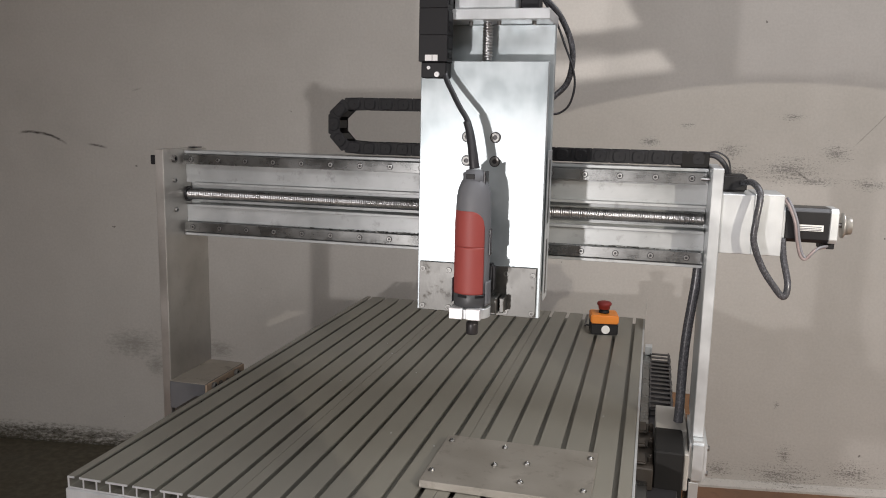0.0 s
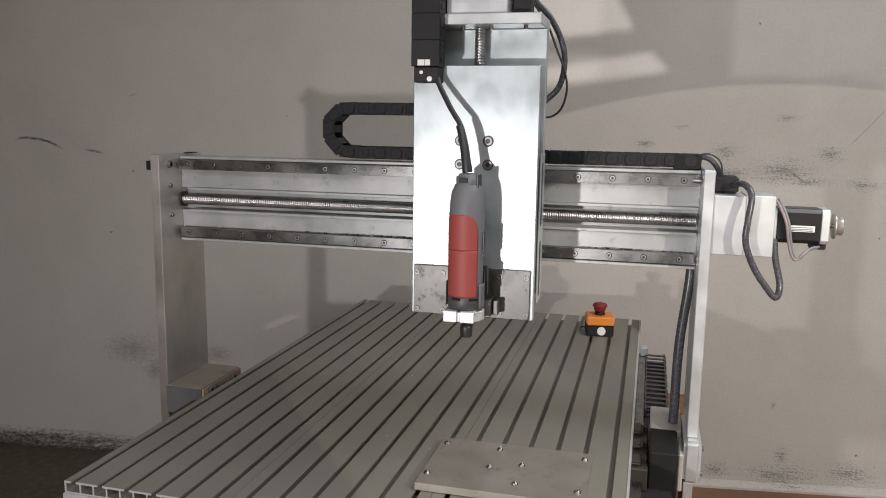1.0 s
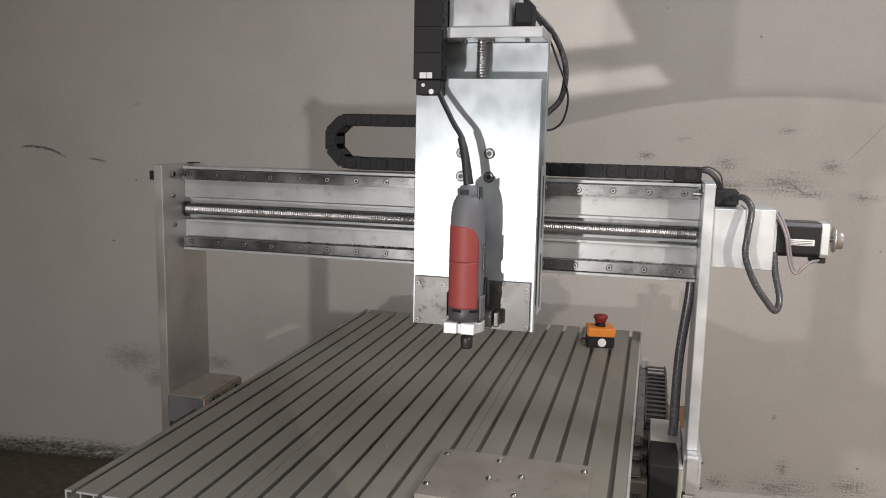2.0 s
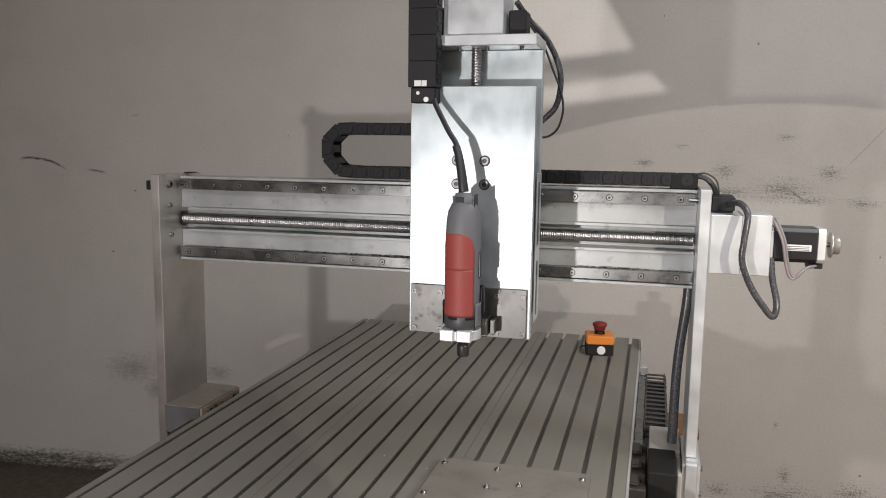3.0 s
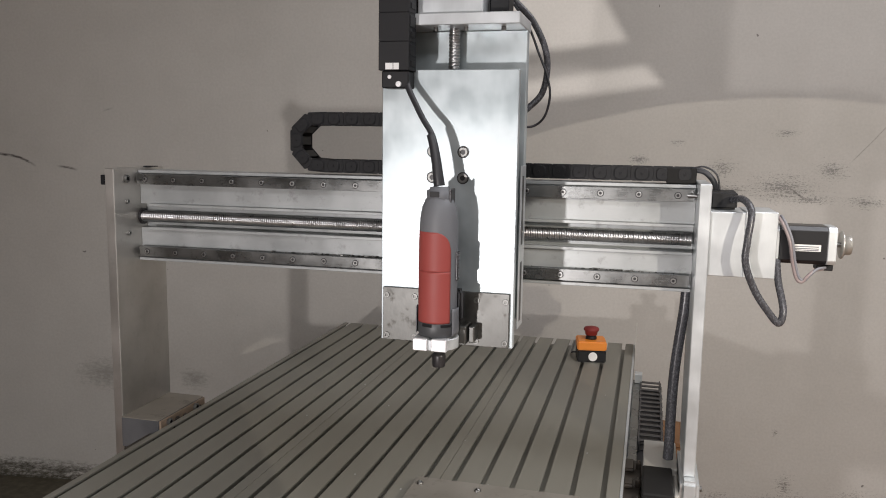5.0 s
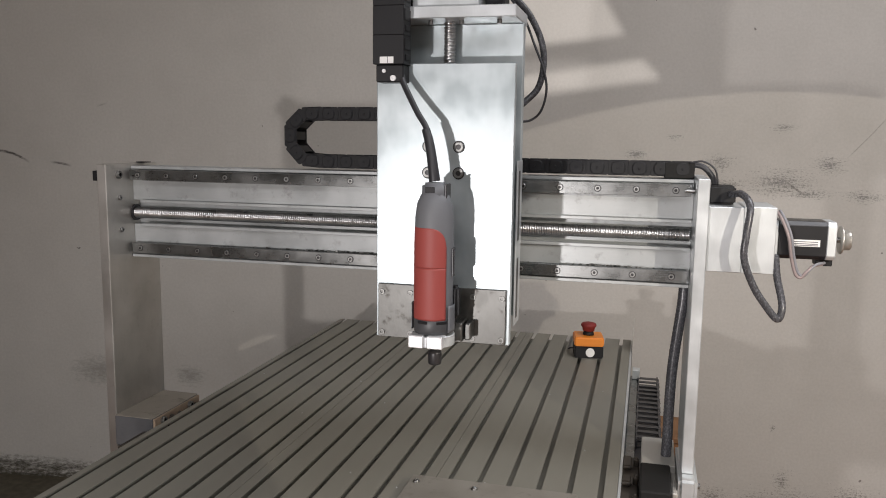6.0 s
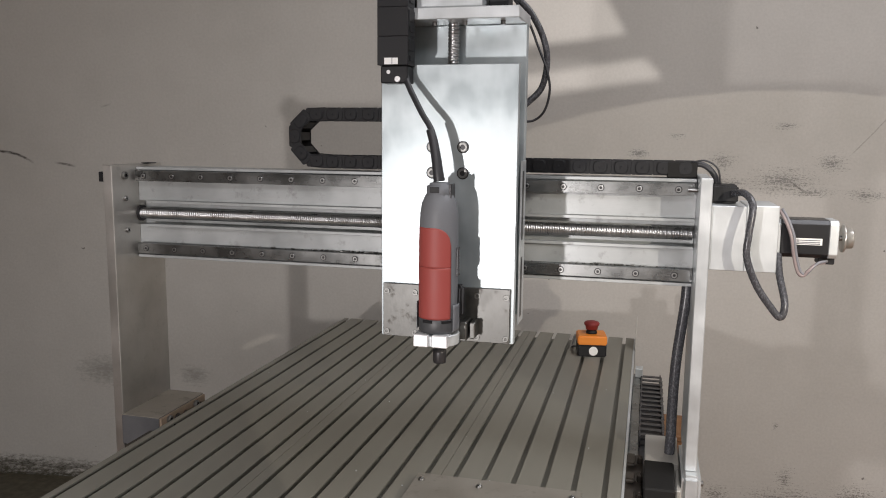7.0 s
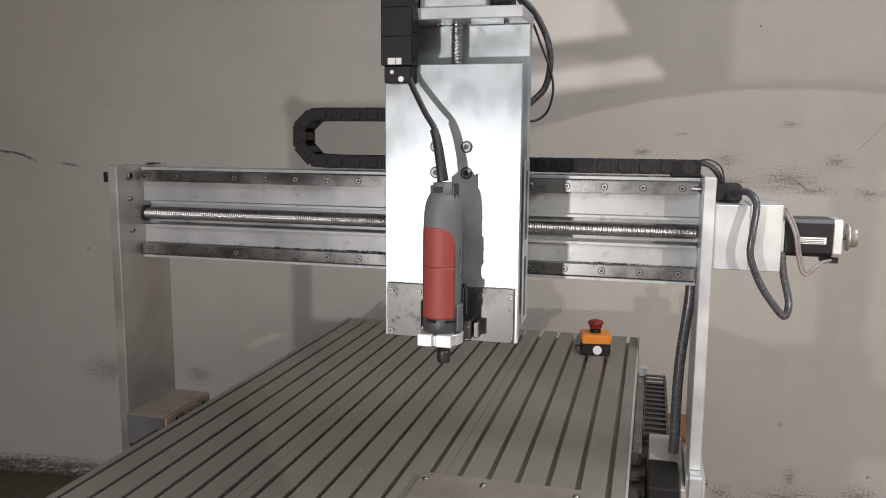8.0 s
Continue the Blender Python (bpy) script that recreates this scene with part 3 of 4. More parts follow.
def stepper(name, m, label, wheel):
    """A motor along +x from its flange."""
    loc = m.translation
    ob = thing(name, loc, label, "motor")
    q = 0.0283
    octo = [(-q, -q + 0.006), (-q + 0.006, -q), (q - 0.006, -q), (q, -q + 0.006), (q, q - 0.006), (q - 0.006, q), (-q + 0.006, q), (-q, q - 0.006)]
    part("motor_body", prism(octo, 0.0, 0.066, "X", 0.0006), M_GLOSS, ob, "glossy black motor body", False, m)
    part("end_cap", prism(octo, 0.0663, 0.079, "X", 0.001), M_ALU, ob, "cast aluminium end cap", False, m)
    part("rear_cap", prism([(u * 0.98, v * 0.98) for u, v in octo], -0.006, -0.0003, "X", 0.001), M_ALU, ob, "", False, m)
    tag = part("type_label", box(0.018, 0.057, -q - 0.0006, -q - 0.0001, -0.0085, 0.0015, 0), M_WHITE, ob, "white type label with unreadable print", False, m)
    for z in (-0.0015, -0.0045, -0.0068):
        part("print_bar", box(0.021, 0.054, -q - 0.0010, -q - 0.0007, z - 0.0006, z + 0.0006, 0), M_INK, tag, "", False, m)
    if wheel:
        part("lead_plug", box(0.056, 0.079, -0.012, 0.014, -q - 0.0105, -q - 0.0004, 0.0012), M_BLACK, ob, "black plug under the end cap", False, m)
        part("shaft", lathe([(0.004, 0.079), (0.004, 0.094)], 14, "X"), M_SCREW, ob, "", False, m)
        part("damper_disc", lathe([(0.0205, 0.089), (0.0210, 0.0905), (0.0205, 0.092), (0.0150, 0.0925), (0.0150, 0.102), (0.0140, 0.1035), (0.006, 0.1036)], 32, "X"), M_DISC, ob, "polished round disc on the shaft", True, m)
    return ob


stepper("stepper_motor", pose(0.6290, -0.005, 1.0835), "black stepper motor with silver end cap on the gantry side", True)
part("cable_plug", box(0.5285, 0.5680, -0.010, 0.045, 1.1315, 1.1590, 0.003), M_BLACK, thing("cable_connector", (0.548, 0.02, 1.1315), "black rectangular cable connector on the housing", "connector"))


def cable(name, points, radius, material, label, **kw):
    root = thing(name, points[0], label, "cable")
    part("jacket", tube(points, radius, **kw), material, root, "", True)
    return root


cable("motor_cable", [(0.560, -0.01, 1.147), (0.572, -0.05, 1.150), (0.5815, -0.075, 1.134), (0.5775, -0.085, 1.095), (0.5765, -0.085, 1.060), (0.592, -0.080, 1.020), (0.612, -0.077, 0.990),
                      (0.629, -0.075, 0.972), (0.6345, -0.070, 0.992), (0.628, -0.050, 1.030), (0.626, -0.035, 1.060)], 0.0052, M_SLEEVE, "dark sleeved motor cable hanging in a loop", seg=14, ridge=0.05, every=1)
WIRE = [(0.626, -0.026, 1.124), (0.632, -0.040, 1.112), (0.641, -0.046, 1.088), (0.646, -0.046, 1.060), (0.653, -0.045, 1.036), (0.661, -0.044, 1.030), (0.668, -0.044, 1.038), (0.678, -0.040, 1.047), (0.692, -0.028, 1.049)]
for k, (mat, text) in enumerate(((M_WIRE, "pinkish"), (M_GREYWIRE, "grey"))):
    shift = Vector(((0.0, 0.0034)[k], (0.0, 0.0006)[k], (0.0, 0.0022)[k]))
    cable("motor_wire", [Vector(p) + shift for p in WIRE], (0.0024, 0.0021)[k], mat, "thin " + text + " motor wire looping below the motor")
cable("connector_cable", [(0.492, 0.035, 1.184), (0.506, 0.035, 1.189), (0.521, 0.034, 1.186), (0.534, 0.033, 1.173), (0.540, 0.032, 1.158)], 0.0046, M_RUBBER, "short black cable from the chain to the connector")
cable("thin_lead", [(0.500, 0.028, 1.1925), (0.520, 0.022, 1.1950), (0.538, 0.022, 1.183), (0.544, 0.022, 1.158)], 0.0015, M_RUBBER, "thin black lead beside the cable chain")
cable("sleeve_cable", [(0.503, 0.045, 1.000), (0.501, 0.042, 0.960), (0.493, 0.040, 0.880), (0.490, 0.038, 0.830), (0.489, 0.036, 0.770), (0.489, 0.034, 0.735), (0.488, 0.033, 0.7045)], 0.0084, M_SLEEVE,
      "thick corrugated black sleeve running down the post", ridge=0.05, every=1, n=22)

# ---- cable chains ----


def chain_link(length, height, depth):
    """One chain link along x: two rounded side plates and two bars."""
    bm = bmesh.new()
    h = height / 2
    out = []
    for c, s, lo in ((-length * 0.5, -1, 90), (length * 0.5, 1, -90)):
        for k in range(7):
            a = radians(lo + 180 * k / 6)
            out.append((c * 0.92 + h * 0.25 * math.cos(a), h * math.sin(a)))
    for y0, y1 in ((-depth / 2, -depth / 2 + 0.003), (depth / 2 - 0.003, depth / 2)):
        join(bm, prism(out, y0, y1, "Y", 0.0005))
    for z in (-h + 0.001, h - 0.0032):
        box(-length * 0.20, length * 0.20, -depth / 2 + 0.003, depth / 2 - 0.003, z, z + 0.0022, 0.0004, bm)
    for lift, size in ((0.0, 1.0), (0.0012, 0.90)):
        ring = []
        for k in range(16):
            a = radians(22.5 * k + 11.25)
            c, s = math.cos(a), math.sin(a)
            ring.append((length * 0.35 * size * math.copysign(abs(c) ** 0.7, c), h * 0.92 * size * math.copysign(abs(s) ** 0.7, s)))
        join(bm, prism(ring, -depth / 2 - lift - 0.0012, -depth / 2 - lift + 0.0006, "Y", 0.0006))
    lathe([(0.0018, -depth / 2 - 0.0033), (0.0015, -depth / 2 - 0.0042), (0.0002, -depth / 2 - 0.0042)], 10, "Y", (0, 0, 0), bm)
    return bm


def chain(name, spots, label, length, height, depth, base, material=M_BLACK):
    root = thing(name, base, label, "cable chain", "cable chains")
    me = mesh_of(chain_link(length, height, depth), material, False, "chain_link")
    for k, m in enumerate(spots):
        part("link", me, material, root, "", False, m @ pose(0, 0.0008 * (k % 2), 0))
    return root


CY = 0.0525
LP = 0.0335
spots = []
for k in range(19):
    spots.append(pose(0.490 - LP * k, CY, 1.1820, 0, 0, 0))
for x, z, a in ((-0.1440, 1.1830, 4), (-0.1735, 1.1965, 47), (-0.1855, 1.2265, 90), (-0.1735, 1.2535, 137), (-0.1440, 1.2655, 178)):
    spots.append(pose(x, CY, z, 0, a, 0) @ Matrix.Diagonal((1.12, 1, 1, 1)))
for k in range(9):
    spots.append(pose(-0.112 + LP * k, CY, 1.2655, 0, 180, 0))
gchain = chain("cable_chain", spots, "black plastic cable chain looping over the gantry beam", 0.0335, 0.0235, 0.045, (0.2, CY, 1.1665))
part("chain_end", box(0.462, 0.5080, CY - 0.0245, CY + 0.022, 1.1668, 1.1925, 0.0012), M_COVER, gchain)
chain("cable_chain", [pose(0.461, 0.215 + 0.0298 * k, 0.655, 0, 0, 90) for k in range(14)], "black ladder-like cable chain lying beside the bed", 0.0298, 0.022, 0.046, (0.461, 0.4, 0.644), M_DARK)
tray = thing("chain_tray", (0.461, 0.2, 0.60), "dark steel tray under the side cable chain", "cable tray")
part("tray_floor", box(0.436, 0.486, -0.30, 0.62, 0.6385, 0.6435, 0.0008), M_DARK, tray)
part("tray_bracket", box(0.4395, 0.486, 0.30, 0.34, 0.600, 0.6380, 0.0008), M_DARK, tray)
cov = thing("chain_cover", (0.472, -0.08, 0.56), "matt black cover box in front of the gantry foot", "cover")
part("cover_shell", box(0.4470, 0.4940, -0.125, -0.014, 0.560, 0.7080, 0.0025), M_COVER, cov)

# ---- the vertical axis ----
zax = thing("z_axis", (0.15, -0.10, 0.92), "bright aluminium vertical axis carriage with milled plates", "carriage")
part("front_plate", box(0.0500, 0.2528, -0.178, -0.166, 0.9285, 1.3310, 0.0010), M_PLATE, zax, "cloudy milled aluminium front plate")
tool_plate = part("tool_plate", box(0.0545, 0.2475, -0.1835, -0.1782, 0.9300, 1.0105, 0.0006), M_STEEL, zax, "grey stained steel plate with screws")
for x in (0.0605, 0.1045, 0.1990, 0.2420):
    for z in (0.9985, 0.9370):
        part("screw", CAP_DULL, M_STEEL, tool_plate, "", False, pose(x, -0.1820, z, 0, 37 * x * 100, 0))
plate = zax.children[0]
for x in (0.1280, 0.1735):
    for z in (1.2140, 1.1765):
        part("plate_screw", CAP_BIG, M_SCREW, plate, "", False, pose(x, -0.1750, z, 0, 900 * x + 300 * z, 0))
        part("washer", lathe([(0.0088, -0.1780), (0.0088, -0.1786), (0.0084, -0.1790), (0.0074, -0.1790)], 20, "Y", (x, 0, z)), M_DARK, plate)
part("back_plate", box(0.0500, 0.2530, -0.118, -0.100, 0.9600, 1.3920, 0.0010), M_PLATE, zax)
part("top_plate", box(0.0520, 0.2520, -0.184, -0.080, 1.3925, 1.4090, 0.0010), M_ALU, zax)
for x in (0.105, 0.150, 0.205):
    part("set_screw", lathe([(0.0035, 1.3865), (0.0035, 1.3927)], 12, "Z", (x + 0.02, -0.160, 0)), M_SCREW, zax)
part("z_screw", ball_screw(0.16, 0.0085, 0.005, 0.0016), M_THREAD, zax, "threaded vertical ball screw", True, pose(0.1490, -0.142, 1.2350, 0, -90, 0))
for x0 in (0.074, 0.212):
    part("z_rail", box(x0, x0 + 0.020, -0.134, -0.1182, 0.965, 1.310, 0.0010), M_RAIL, zax)
    for z in (1.02, 1.22):
        part("rail_block", box(x0 - 0.010, x0 + 0.030, -0.1658, -0.129, z, z + 0.07, 0.0015), M_ALU, zax)
part("nut_block", box(0.122, 0.172, -0.1658, -0.122, 1.245, 1.300, 0.0015), M_ALU, zax)
part("x_carriage", box(0.0520, 0.2360, -0.0995, -0.040, 0.9700, 1.1950, 0.0012), M_ALU, zax)
for x0 in (0.060, 0.172):
    for z in (1.150, 1.0135):
        part("rail_block", box(x0, x0 + 0.062, -0.0395, -0.0015, z - 0.020, z + 0.020, 0.002), M_DARK, zax)
strip = part("side_strip", box(0.2531, 0.2550, -0.152, -0.108, 0.952, 1.195, 0.0005), M_ALU, zax, "bright slotted side strip")
for z0, z1 in ((0.962, 1.052), (1.078, 1.180)):
    part("strip_slot", box(0.2551, 0.2554, -0.141, -0.128, z0, z1, 0.0001), M_DARK, strip, "dark slot")
part("chain_arm", box(0.085, 0.2, -0.0995, 0.028, 1.2000, 1.2060, 0.0008), M_ALU, zax)
part("chain_bracket", box(0.150, 0.19, 0.020, 0.028, 1.2062, 1.2780, 0.0008), M_ALU, zax)
part("motor_mount", box(0.1010, 0.1970, -0.172, -0.085, 1.4093, 1.5100, 0.0012), M_ALU, zax, "bright aluminium motor mount")
stepper("stepper_motor", pose(0.1490, -0.128, 1.5165, 0, -90, 0), "black stepper motor on top of the vertical axis", False)
plug = thing("cable_connector", (0.215, -0.12, 1.4126), "black cable connector beside the motor mount", "connector")
part("cable_plug", box(0.2005, 0.2290, -0.145, -0.105, 1.4092, 1.4505, 0.002), M_BLACK, plug)
part("cable_plug", box(0.0800, 0.0975, -0.150, -0.100, 1.4092, 1.4560, 0.002), M_BLACK, thing("sensor_box", (0.089, -0.12, 1.4126), "small black sensor box beside the motor mount", "sensor"))

# vertical chain in front of the axis
zchain = thing("cable_chain", (0.080, -0.19, 1.306), "upright black plastic cable chain with end bracket", "cable chain", "cable chains")
bm = bmesh.new()
box(-0.0225, 0.0225, -0.0175, 0.0175, 0.0, 0.0396, 0.0006, bm)
box(0.0222, 0.0240, -0.010, 0.010, 0.006, 0.014, 0.0006, bm)
box(0.0222, 0.0236, -0.014, 0.014, 0.020, 0.036, 0.0006, bm)
zlink = mesh_of(bm, M_BLACK, False, "chain_link")
for k in range(9):
    part("link", zlink, M_BLACK, zchain, "", False, pose(0.0785, -0.1960, 1.3275 + 0.0397 * k))
part("end_bracket", box(0.0590, 0.0990, -0.2080, -0.1782, 1.3030, 1.3273, 0.0015), M_BLACK, zchain)
part("paper_tag", box(0.0665, 0.0865, -0.2142, -0.2136, 1.3285, 1.3375, 0), M_WHITE, zchain, "small white paper tag")
part("tag_fold", box(0.0775, 0.0785, -0.2146, -0.21425, 1.3287, 1.3373, 0), M_GREYWIRE, zchain, "grey fold line across the tag")
for x, z, k in ((0.0710, 1.3185, 0.55), (0.0845, 1.3085, 0.80)):
    part("screw", CAP_BRIGHT, M_JAW, zchain, "", False, pose(x, -0.2080, z) @ Matrix.Diagonal((k, k, k, 1)))
cable("z_motor_cable", [(0.205, -0.10, 1.470), (0.222, -0.075, 1.445), (0.250, -0.060, 1.415), (0.270, -0.055, 1.375), (0.275, -0.055, 1.340), (0.268, -0.055, 1.305), (0.250, -0.060, 1.284), (0.235, -0.075, 1.270)], 0.0050, M_SLEEVE, "thick black sleeved cable looping beside the axis", seg=14)
cable("thin_cable", [(0.225, -0.09, 1.436), (0.245, -0.06, 1.405), (0.262, -0.06, 1.365), (0.276, -0.06, 1.330), (0.281, -0.06, 1.300), (0.274, -0.06, 1.270), (0.258, -0.06, 1.255), (0.236, -0.07, 1.252)], 0.0019, M_RUBBER, "thin black cable looping beside the axis")

# ---- the router motor ----
TX, TY = 0.1560, -0.2420
tool = thing("router_motor", (TX, TY, 0.9180), "red and grey corded straight grinder clamped upright as spindle", "power tool")
part("housing", lathe([(0.0250, 0.9680), (0.0265, 0.9760), (0.0268, 1.0160), (0.0270, 1.1110), (0.0262, 1.1280), (0.0240, 1.1420), (0.0190, 1.1530), (0.0140, 1.1570)], 40, "Z", (TX, TY, 0)), M_GREY, tool, "grey plastic housing", True)


def shell(r, a0, a1, z0, z1, na=28, nz=26, thick=0.0008, drop=1.0):
    """A curved cover with rounded upper corners; angles from the front, to the right positive."""
    bm = bmesh.new()
    grid = []
    for i in range(na + 1):
        a = a0 + (a1 - a0) * i / na
        u = max(0.0, (i / na - 0.68) / 0.32)
        v = max(0.0, (0.22 - i / na) / 0.22)
        top = z1 - drop * (0.026 * (1 - math.sqrt(max(0.0, 1 - u ** 2.2))) + 0.006 * v * v)
        col = []
        for k in range(nz + 1):
            z = z0 + (top - z0) * k / nz
            rr = r - 0.0006 * max(0.0, (z - 1.0860) / 0.03)
            col.append(bm.verts.new((TX + rr * math.sin(a), TY - rr * math.cos(a), z)))
        grid.append(col)
    for i in range(na):
        for k in range(nz):
            bm.faces.new((grid[i][k], grid[i + 1][k], grid[i + 1][k + 1], grid[i][k + 1]))
    bmesh.ops.recalc_face_normals(bm, faces=bm.faces[:])
    bmesh.ops.solidify(bm, geom=bm.faces[:], thickness=thick)
    return bm


part("red_cover", shell(0.0277, radians(-110), radians(52), 1.0544, 1.1090), M_RED, tool, "upper red plastic cover", True)
part("red_cover", shell(0.0277, radians(-110), radians(52), 0.9820, 1.0542, drop=0.0), M_RED, tool, "lower red plastic cover", True)
part("neck_ring", lathe([(0.0225, 0.9600), (0.0262, 0.9625), (0.0278, 0.9675), (0.0279, 0.9810), (0.0272, 0.9822)], 40, "Z", (TX, TY, 0)), M_RING, tool, "dark grey vent ring", True)
part("cheek", shell(0.0297, radians(-125), radians(-72), 0.9640, 1.0020, 8, 8, 0.001, 0.0), M_GREY, tool, "grey lower cheek", True)
part("cheek", shell(0.0297, radians(58), radians(125), 0.9640, 1.0020, 8, 8, 0.001, 0.0), M_GREY, tool, "grey lower cheek", True)
for a in (-18, 38):
    part("vent", box(-0.0075, 0.0075, -0.0288, -0.0272, 0.9772, 0.9812, 0.0004), M_BLACK, tool, "", False, pose(TX, TY, 0, 0, 0, a))
cap = part("rear_cap", box(TX - 0.0150, TX + 0.0155, TY - 0.016, TY + 0.016, 1.1420, 1.1695, 0.0040), M_GREY, tool, "grey rear cap", True)
part("cap_slot", box(TX - 0.0095, TX + 0.0040, TY - 0.0166, TY - 0.0155, 1.1560, 1.1640, 0.0005), M_BLACK, cap)
part("cap_cheek", box(TX + 0.0158, TX + 0.0190, TY - 0.010, TY + 0.014, 1.1460, 1.1680, 0.001), M_DARK, tool)
sw = part("side_switch", box(TX + 0.0262, TX + 0.0290, TY - 0.006, TY + 0.006, 1.0410, 1.0810, 0.0008), M_DARK, tool, "dark side switch strip")
for k in range(7):
    part("print_bar", box(TX + 0.0291, TX + 0.0294, TY - 0.004, TY + 0.004, 1.0450 + 0.005 * k, 1.0475 + 0.005 * k, 0), M_GREY, sw)
part("lower_knob", box(TX + 0.018, TX + 0.034, TY + 0.004, TY + 0.022, 0.9810, 1.0260, 0.004), M_BLACK, tool)
part("collet_nut", lathe([(0.0086, 0.9150), (0.0094, 0.9170), (0.0098, 0.9305), (0.0090, 0.9340), (0.0070, 0.9345), (0.0070, 0.9600)], 18, "Z", (TX + 0.0025, TY, 0)), M_DARK, tool, "black collet nut", True)
cl = thing("tool_clamp", (0.156, -0.22, 0.945), "bright aluminium clamp holding the tool to the steel plate", "clamp")
part("clamp_jaw", box(0.1285, 0.1498, -0.274, -0.250, 0.9440, 0.9615, 0.0012), M_JAW, cl)
part("clamp_jaw", box(0.1548, 0.1770, -0.274, -0.250, 0.9440, 0.9615, 0.0012), M_JAW, cl)
part("clamp_bolt", lathe([(0.0022, 0.1500), (0.0022, 0.1545)], 10, "X", (0, -0.265, 0.956)), M_SCREW, cl)
outer = [(TX + 0.0300 * math.cos(2 * math.pi * k / 40), TY + 0.0300 * math.sin(2 * math.pi * k / 40)) for k in range(40)]
part("clamp_ring", prism(outer, 0.9445, 0.9598, "Z", 0.0008), M_ALU, cl)
part("clamp_arm", box(0.1340, 0.1800, -0.232, -0.1838, 0.9446, 0.9596, 0.001), M_ALU, cl)
part("latch", box(0.1810, 0.1915, -0.220, -0.1838, 0.9420, 0.9700, 0.0015), M_STEEL, cl, "dull steel latch")
part("latch", box(0.1935, 0.2020, -0.210, -0.1838, 0.9440, 0.9680, 0.0015), M_STEEL, cl)
cord = part("cord", tube([(0.0930, -0.198, 1.324), (0.0985, -0.206, 1.306), (0.1125, -0.216, 1.283), (0.1265, -0.226, 1.262), (0.1385, -0.232, 1.246), (0.1450, -0.236, 1.232)], 0.0043, 12), M_RUBBER, tool, "black rubber mains cord", True)
part("strain_relief", tube([(0.1400, -0.234, 1.241), (0.1455, -0.237, 1.225), (0.1500, -0.240, 1.205), (0.1535, -0.242, 1.185), (0.1555, -0.242, 1.1710)], 0.0068, 14, 8, taper=lambda u: 0.86 + 0.30 * u), M_RUBBER, cord, "tapered rubber strain relief", True)

# the tool and its clamp sit a little low on the plate
for ob in (tool, cl):
    ob.location.z -= 0.003

# ---- emergency stop ----
ES = pose(0.3145, 0.642, BZ, 0, 0, 9) @ Matrix.Diagonal((0.93, 0.93, 0.97, 1))
es = thing("emergency_stop", (0.3145, 0.642, BZ), "yellow and black emergency stop box with red mushroom button", "emergency stop")
base = part("base", box(-0.037, 0.037, -0.036, 0.036, 0.0, 0.0300, 0.003), M_BLACK, es, "black plastic base", False, ES)
part("cover", box(-0.0378, 0.0378, -0.0368, 0.0368, 0.0303, 0.0530, 0.003), M_ORANGE, es, "orange-yellow plastic cover", False, ES)
part("white_disc", lathe([(0.0115, -0.0360), (0.0115, -0.0368), (0.0105, -0.0372), (0.0005, -0.0372)], 28, "Y", (0.003, 0, 0.0150)), M_WHITE, es, "round white sticker", False, ES)
part("collar", lathe([(0.0145, 0.0530), (0.0145, 0.0580), (0.0130, 0.0595), (0.0130, 0.0630)], 28, "Z"), M_BLACK, es, "", True, ES)
part("button", lathe([(0.0125, 0.0632), (0.0155, 0.0640), (0.0165, 0.0720), (0.0198, 0.0750), (0.0205, 0.0785), (0.0180, 0.0825), (0.0110, 0.0845), (0.0010, 0.0850)], 32, "Z"), M_REDBTN, es, "dark red mushroom button", True, ES)
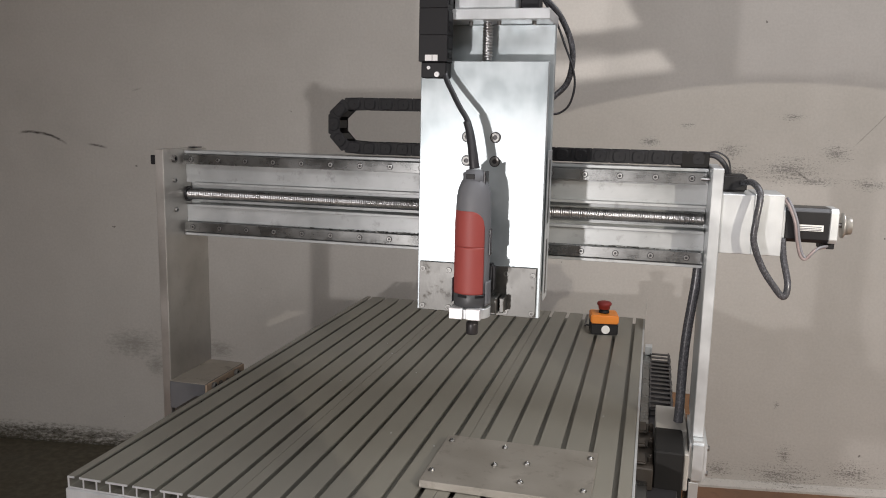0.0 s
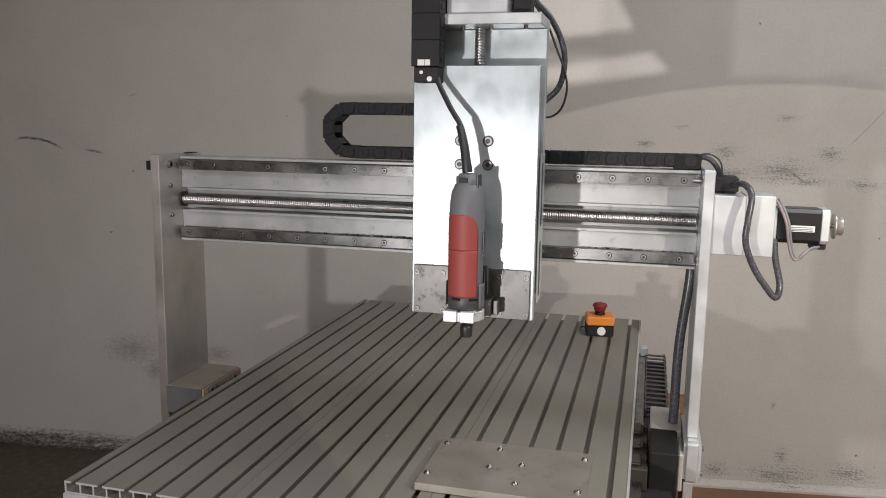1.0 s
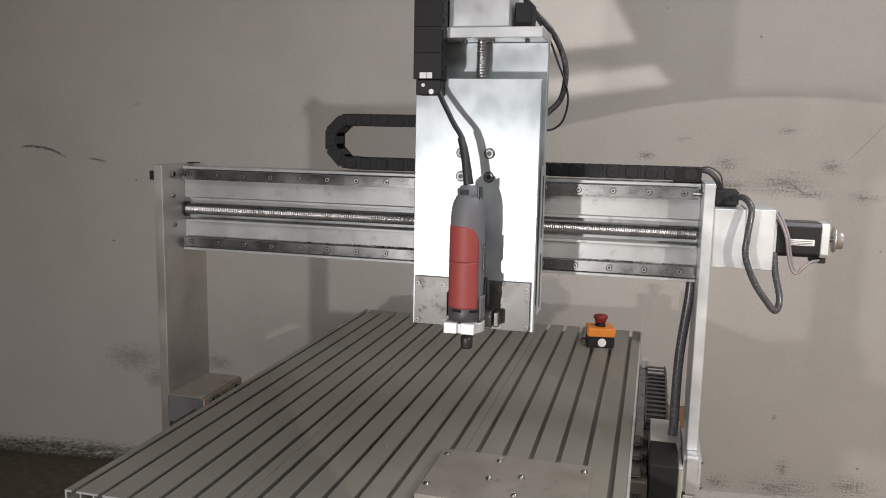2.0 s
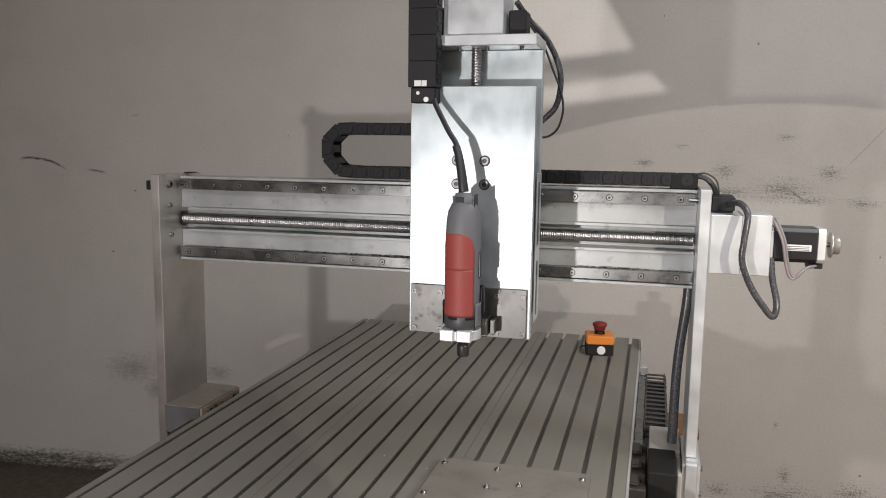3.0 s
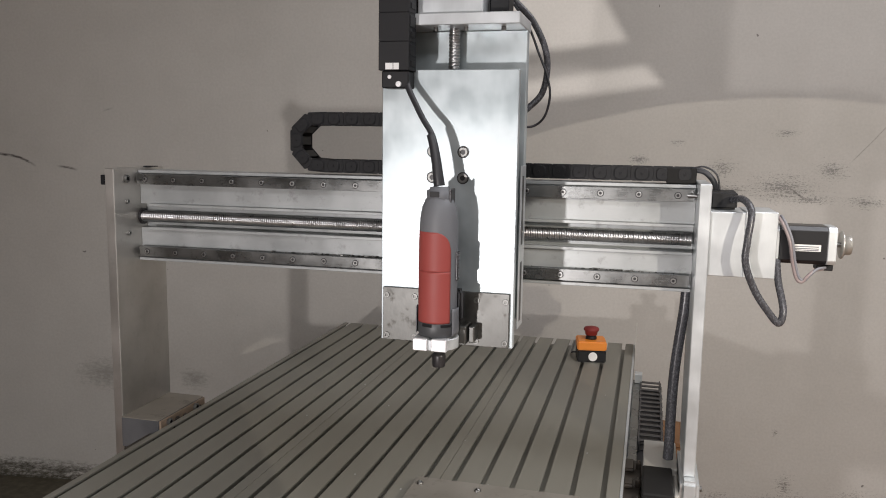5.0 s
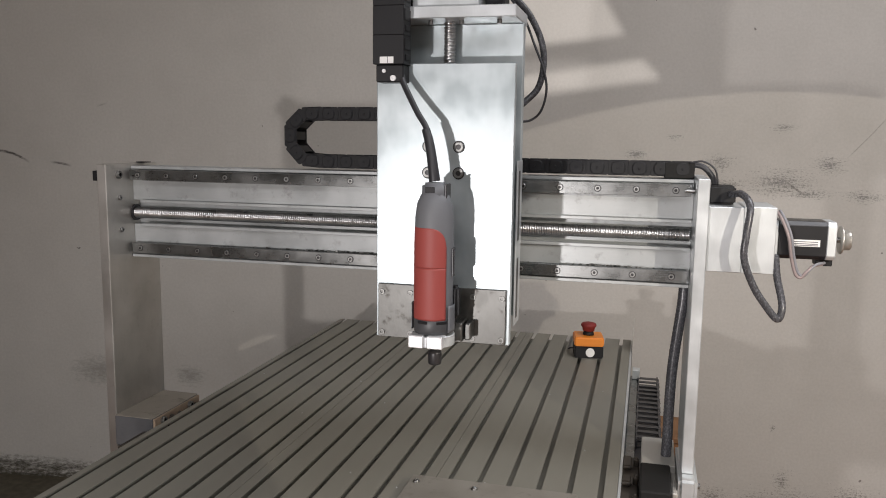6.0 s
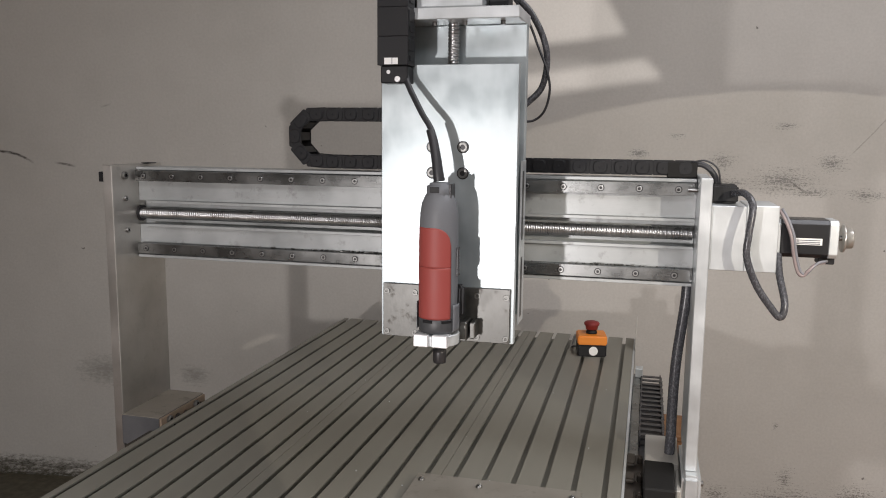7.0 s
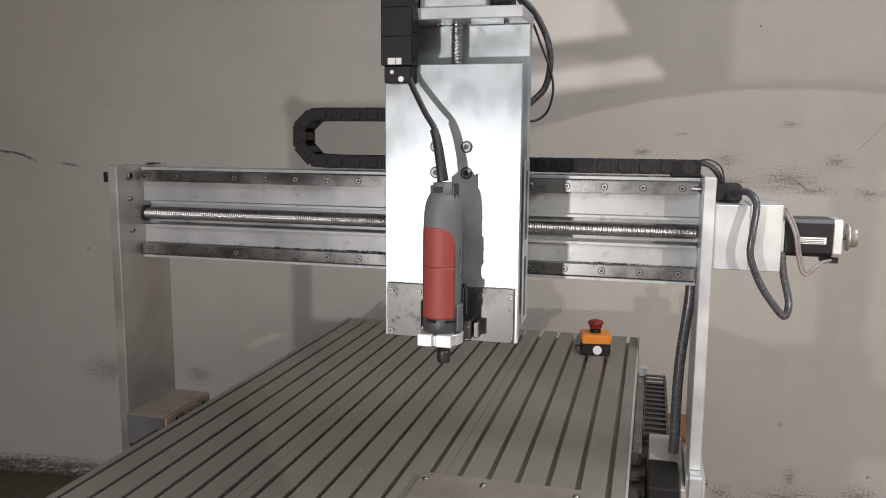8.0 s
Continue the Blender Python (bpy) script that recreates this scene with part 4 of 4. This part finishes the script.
cable("stop_cable", [(0.2830, 0.650, BZ + 0.012), (0.272, 0.650, BZ + 0.013), (0.266, 0.662, BZ + 0.008), (0.264, 0.70, BZ + 0.004), (0.263, 0.80, BZ + 0.0035)], 0.0022, M_RUBBER, "black cable leaving the stop box along a slot")

# a few chips left on the bed
bm = bmesh.new()
for k in range(13):
    x, y = random.uniform(-0.38, 0.38), random.uniform(-0.45, 0.55)
    if abs((x - FIRST) / PITCH - round((x - FIRST) / PITCH)) < 0.18 or (0.09 < x < 0.37 and -0.37 < y < -0.15):
        continue
    w = random.uniform(0.0005, 0.0010)
    box(x - w, x + w, y - w, y + w, BZ + 0.0001, BZ + 0.0001 + w * 0.8, 0, bm)
tagged(part("metal_chips", bm, M_ALU), "tiny bright metal chips scattered on the bed", "metal chips", "", "stuff")

# ---- wooden box by the wall ----
wb = thing("wooden_box", (0.55, 1.14, 0.0), "brown wooden box on the floor against the wall", "box")
for k in range(3):
    part("board", box(0.40, 0.600, 1.045, 1.063, 0.010 + 0.112 * k, 0.118 + 0.112 * k, 0.002), M_WOOD, wb)
for x in (0.402, 0.580):
    part("side_board", box(x, x + 0.018, 1.0632, 1.225, 0.0, 0.344, 0.002), M_WOOD, wb)
part("top_board", box(0.395, 0.604, 1.040, 1.23, 0.3445, 0.360, 0.002), M_WOOD, wb)

# oily swarf caught on the ledge of the lower rail
bm = bmesh.new()
for k in range(170):
    if k < 120:
        x, z, y = random.gauss(-0.02, 0.10), 1.0232, random.uniform(0.0090, 0.0165)
    else:
        x, z, y = random.gauss(0.385, 0.035), 1.0232, random.uniform(0.0090, 0.0165)
    x = min(max(x, -0.30), 0.48)
    w = random.uniform(0.0006, 0.0019)
    b = box(-w * 1.6, w * 1.6, -w * 0.6, w * 0.6, 0.0, w * 1.3, 0)
    bmesh.ops.transform(b, matrix=pose(x, y, z - 0.0002, 0, 0, random.uniform(0, 180)), verts=b.verts[:])
    join(bm, b)
tagged(part("oily_swarf", bm, M_STEEL), "dark oily metal swarf along the lower linear rail", "swarf", "", "stuff")
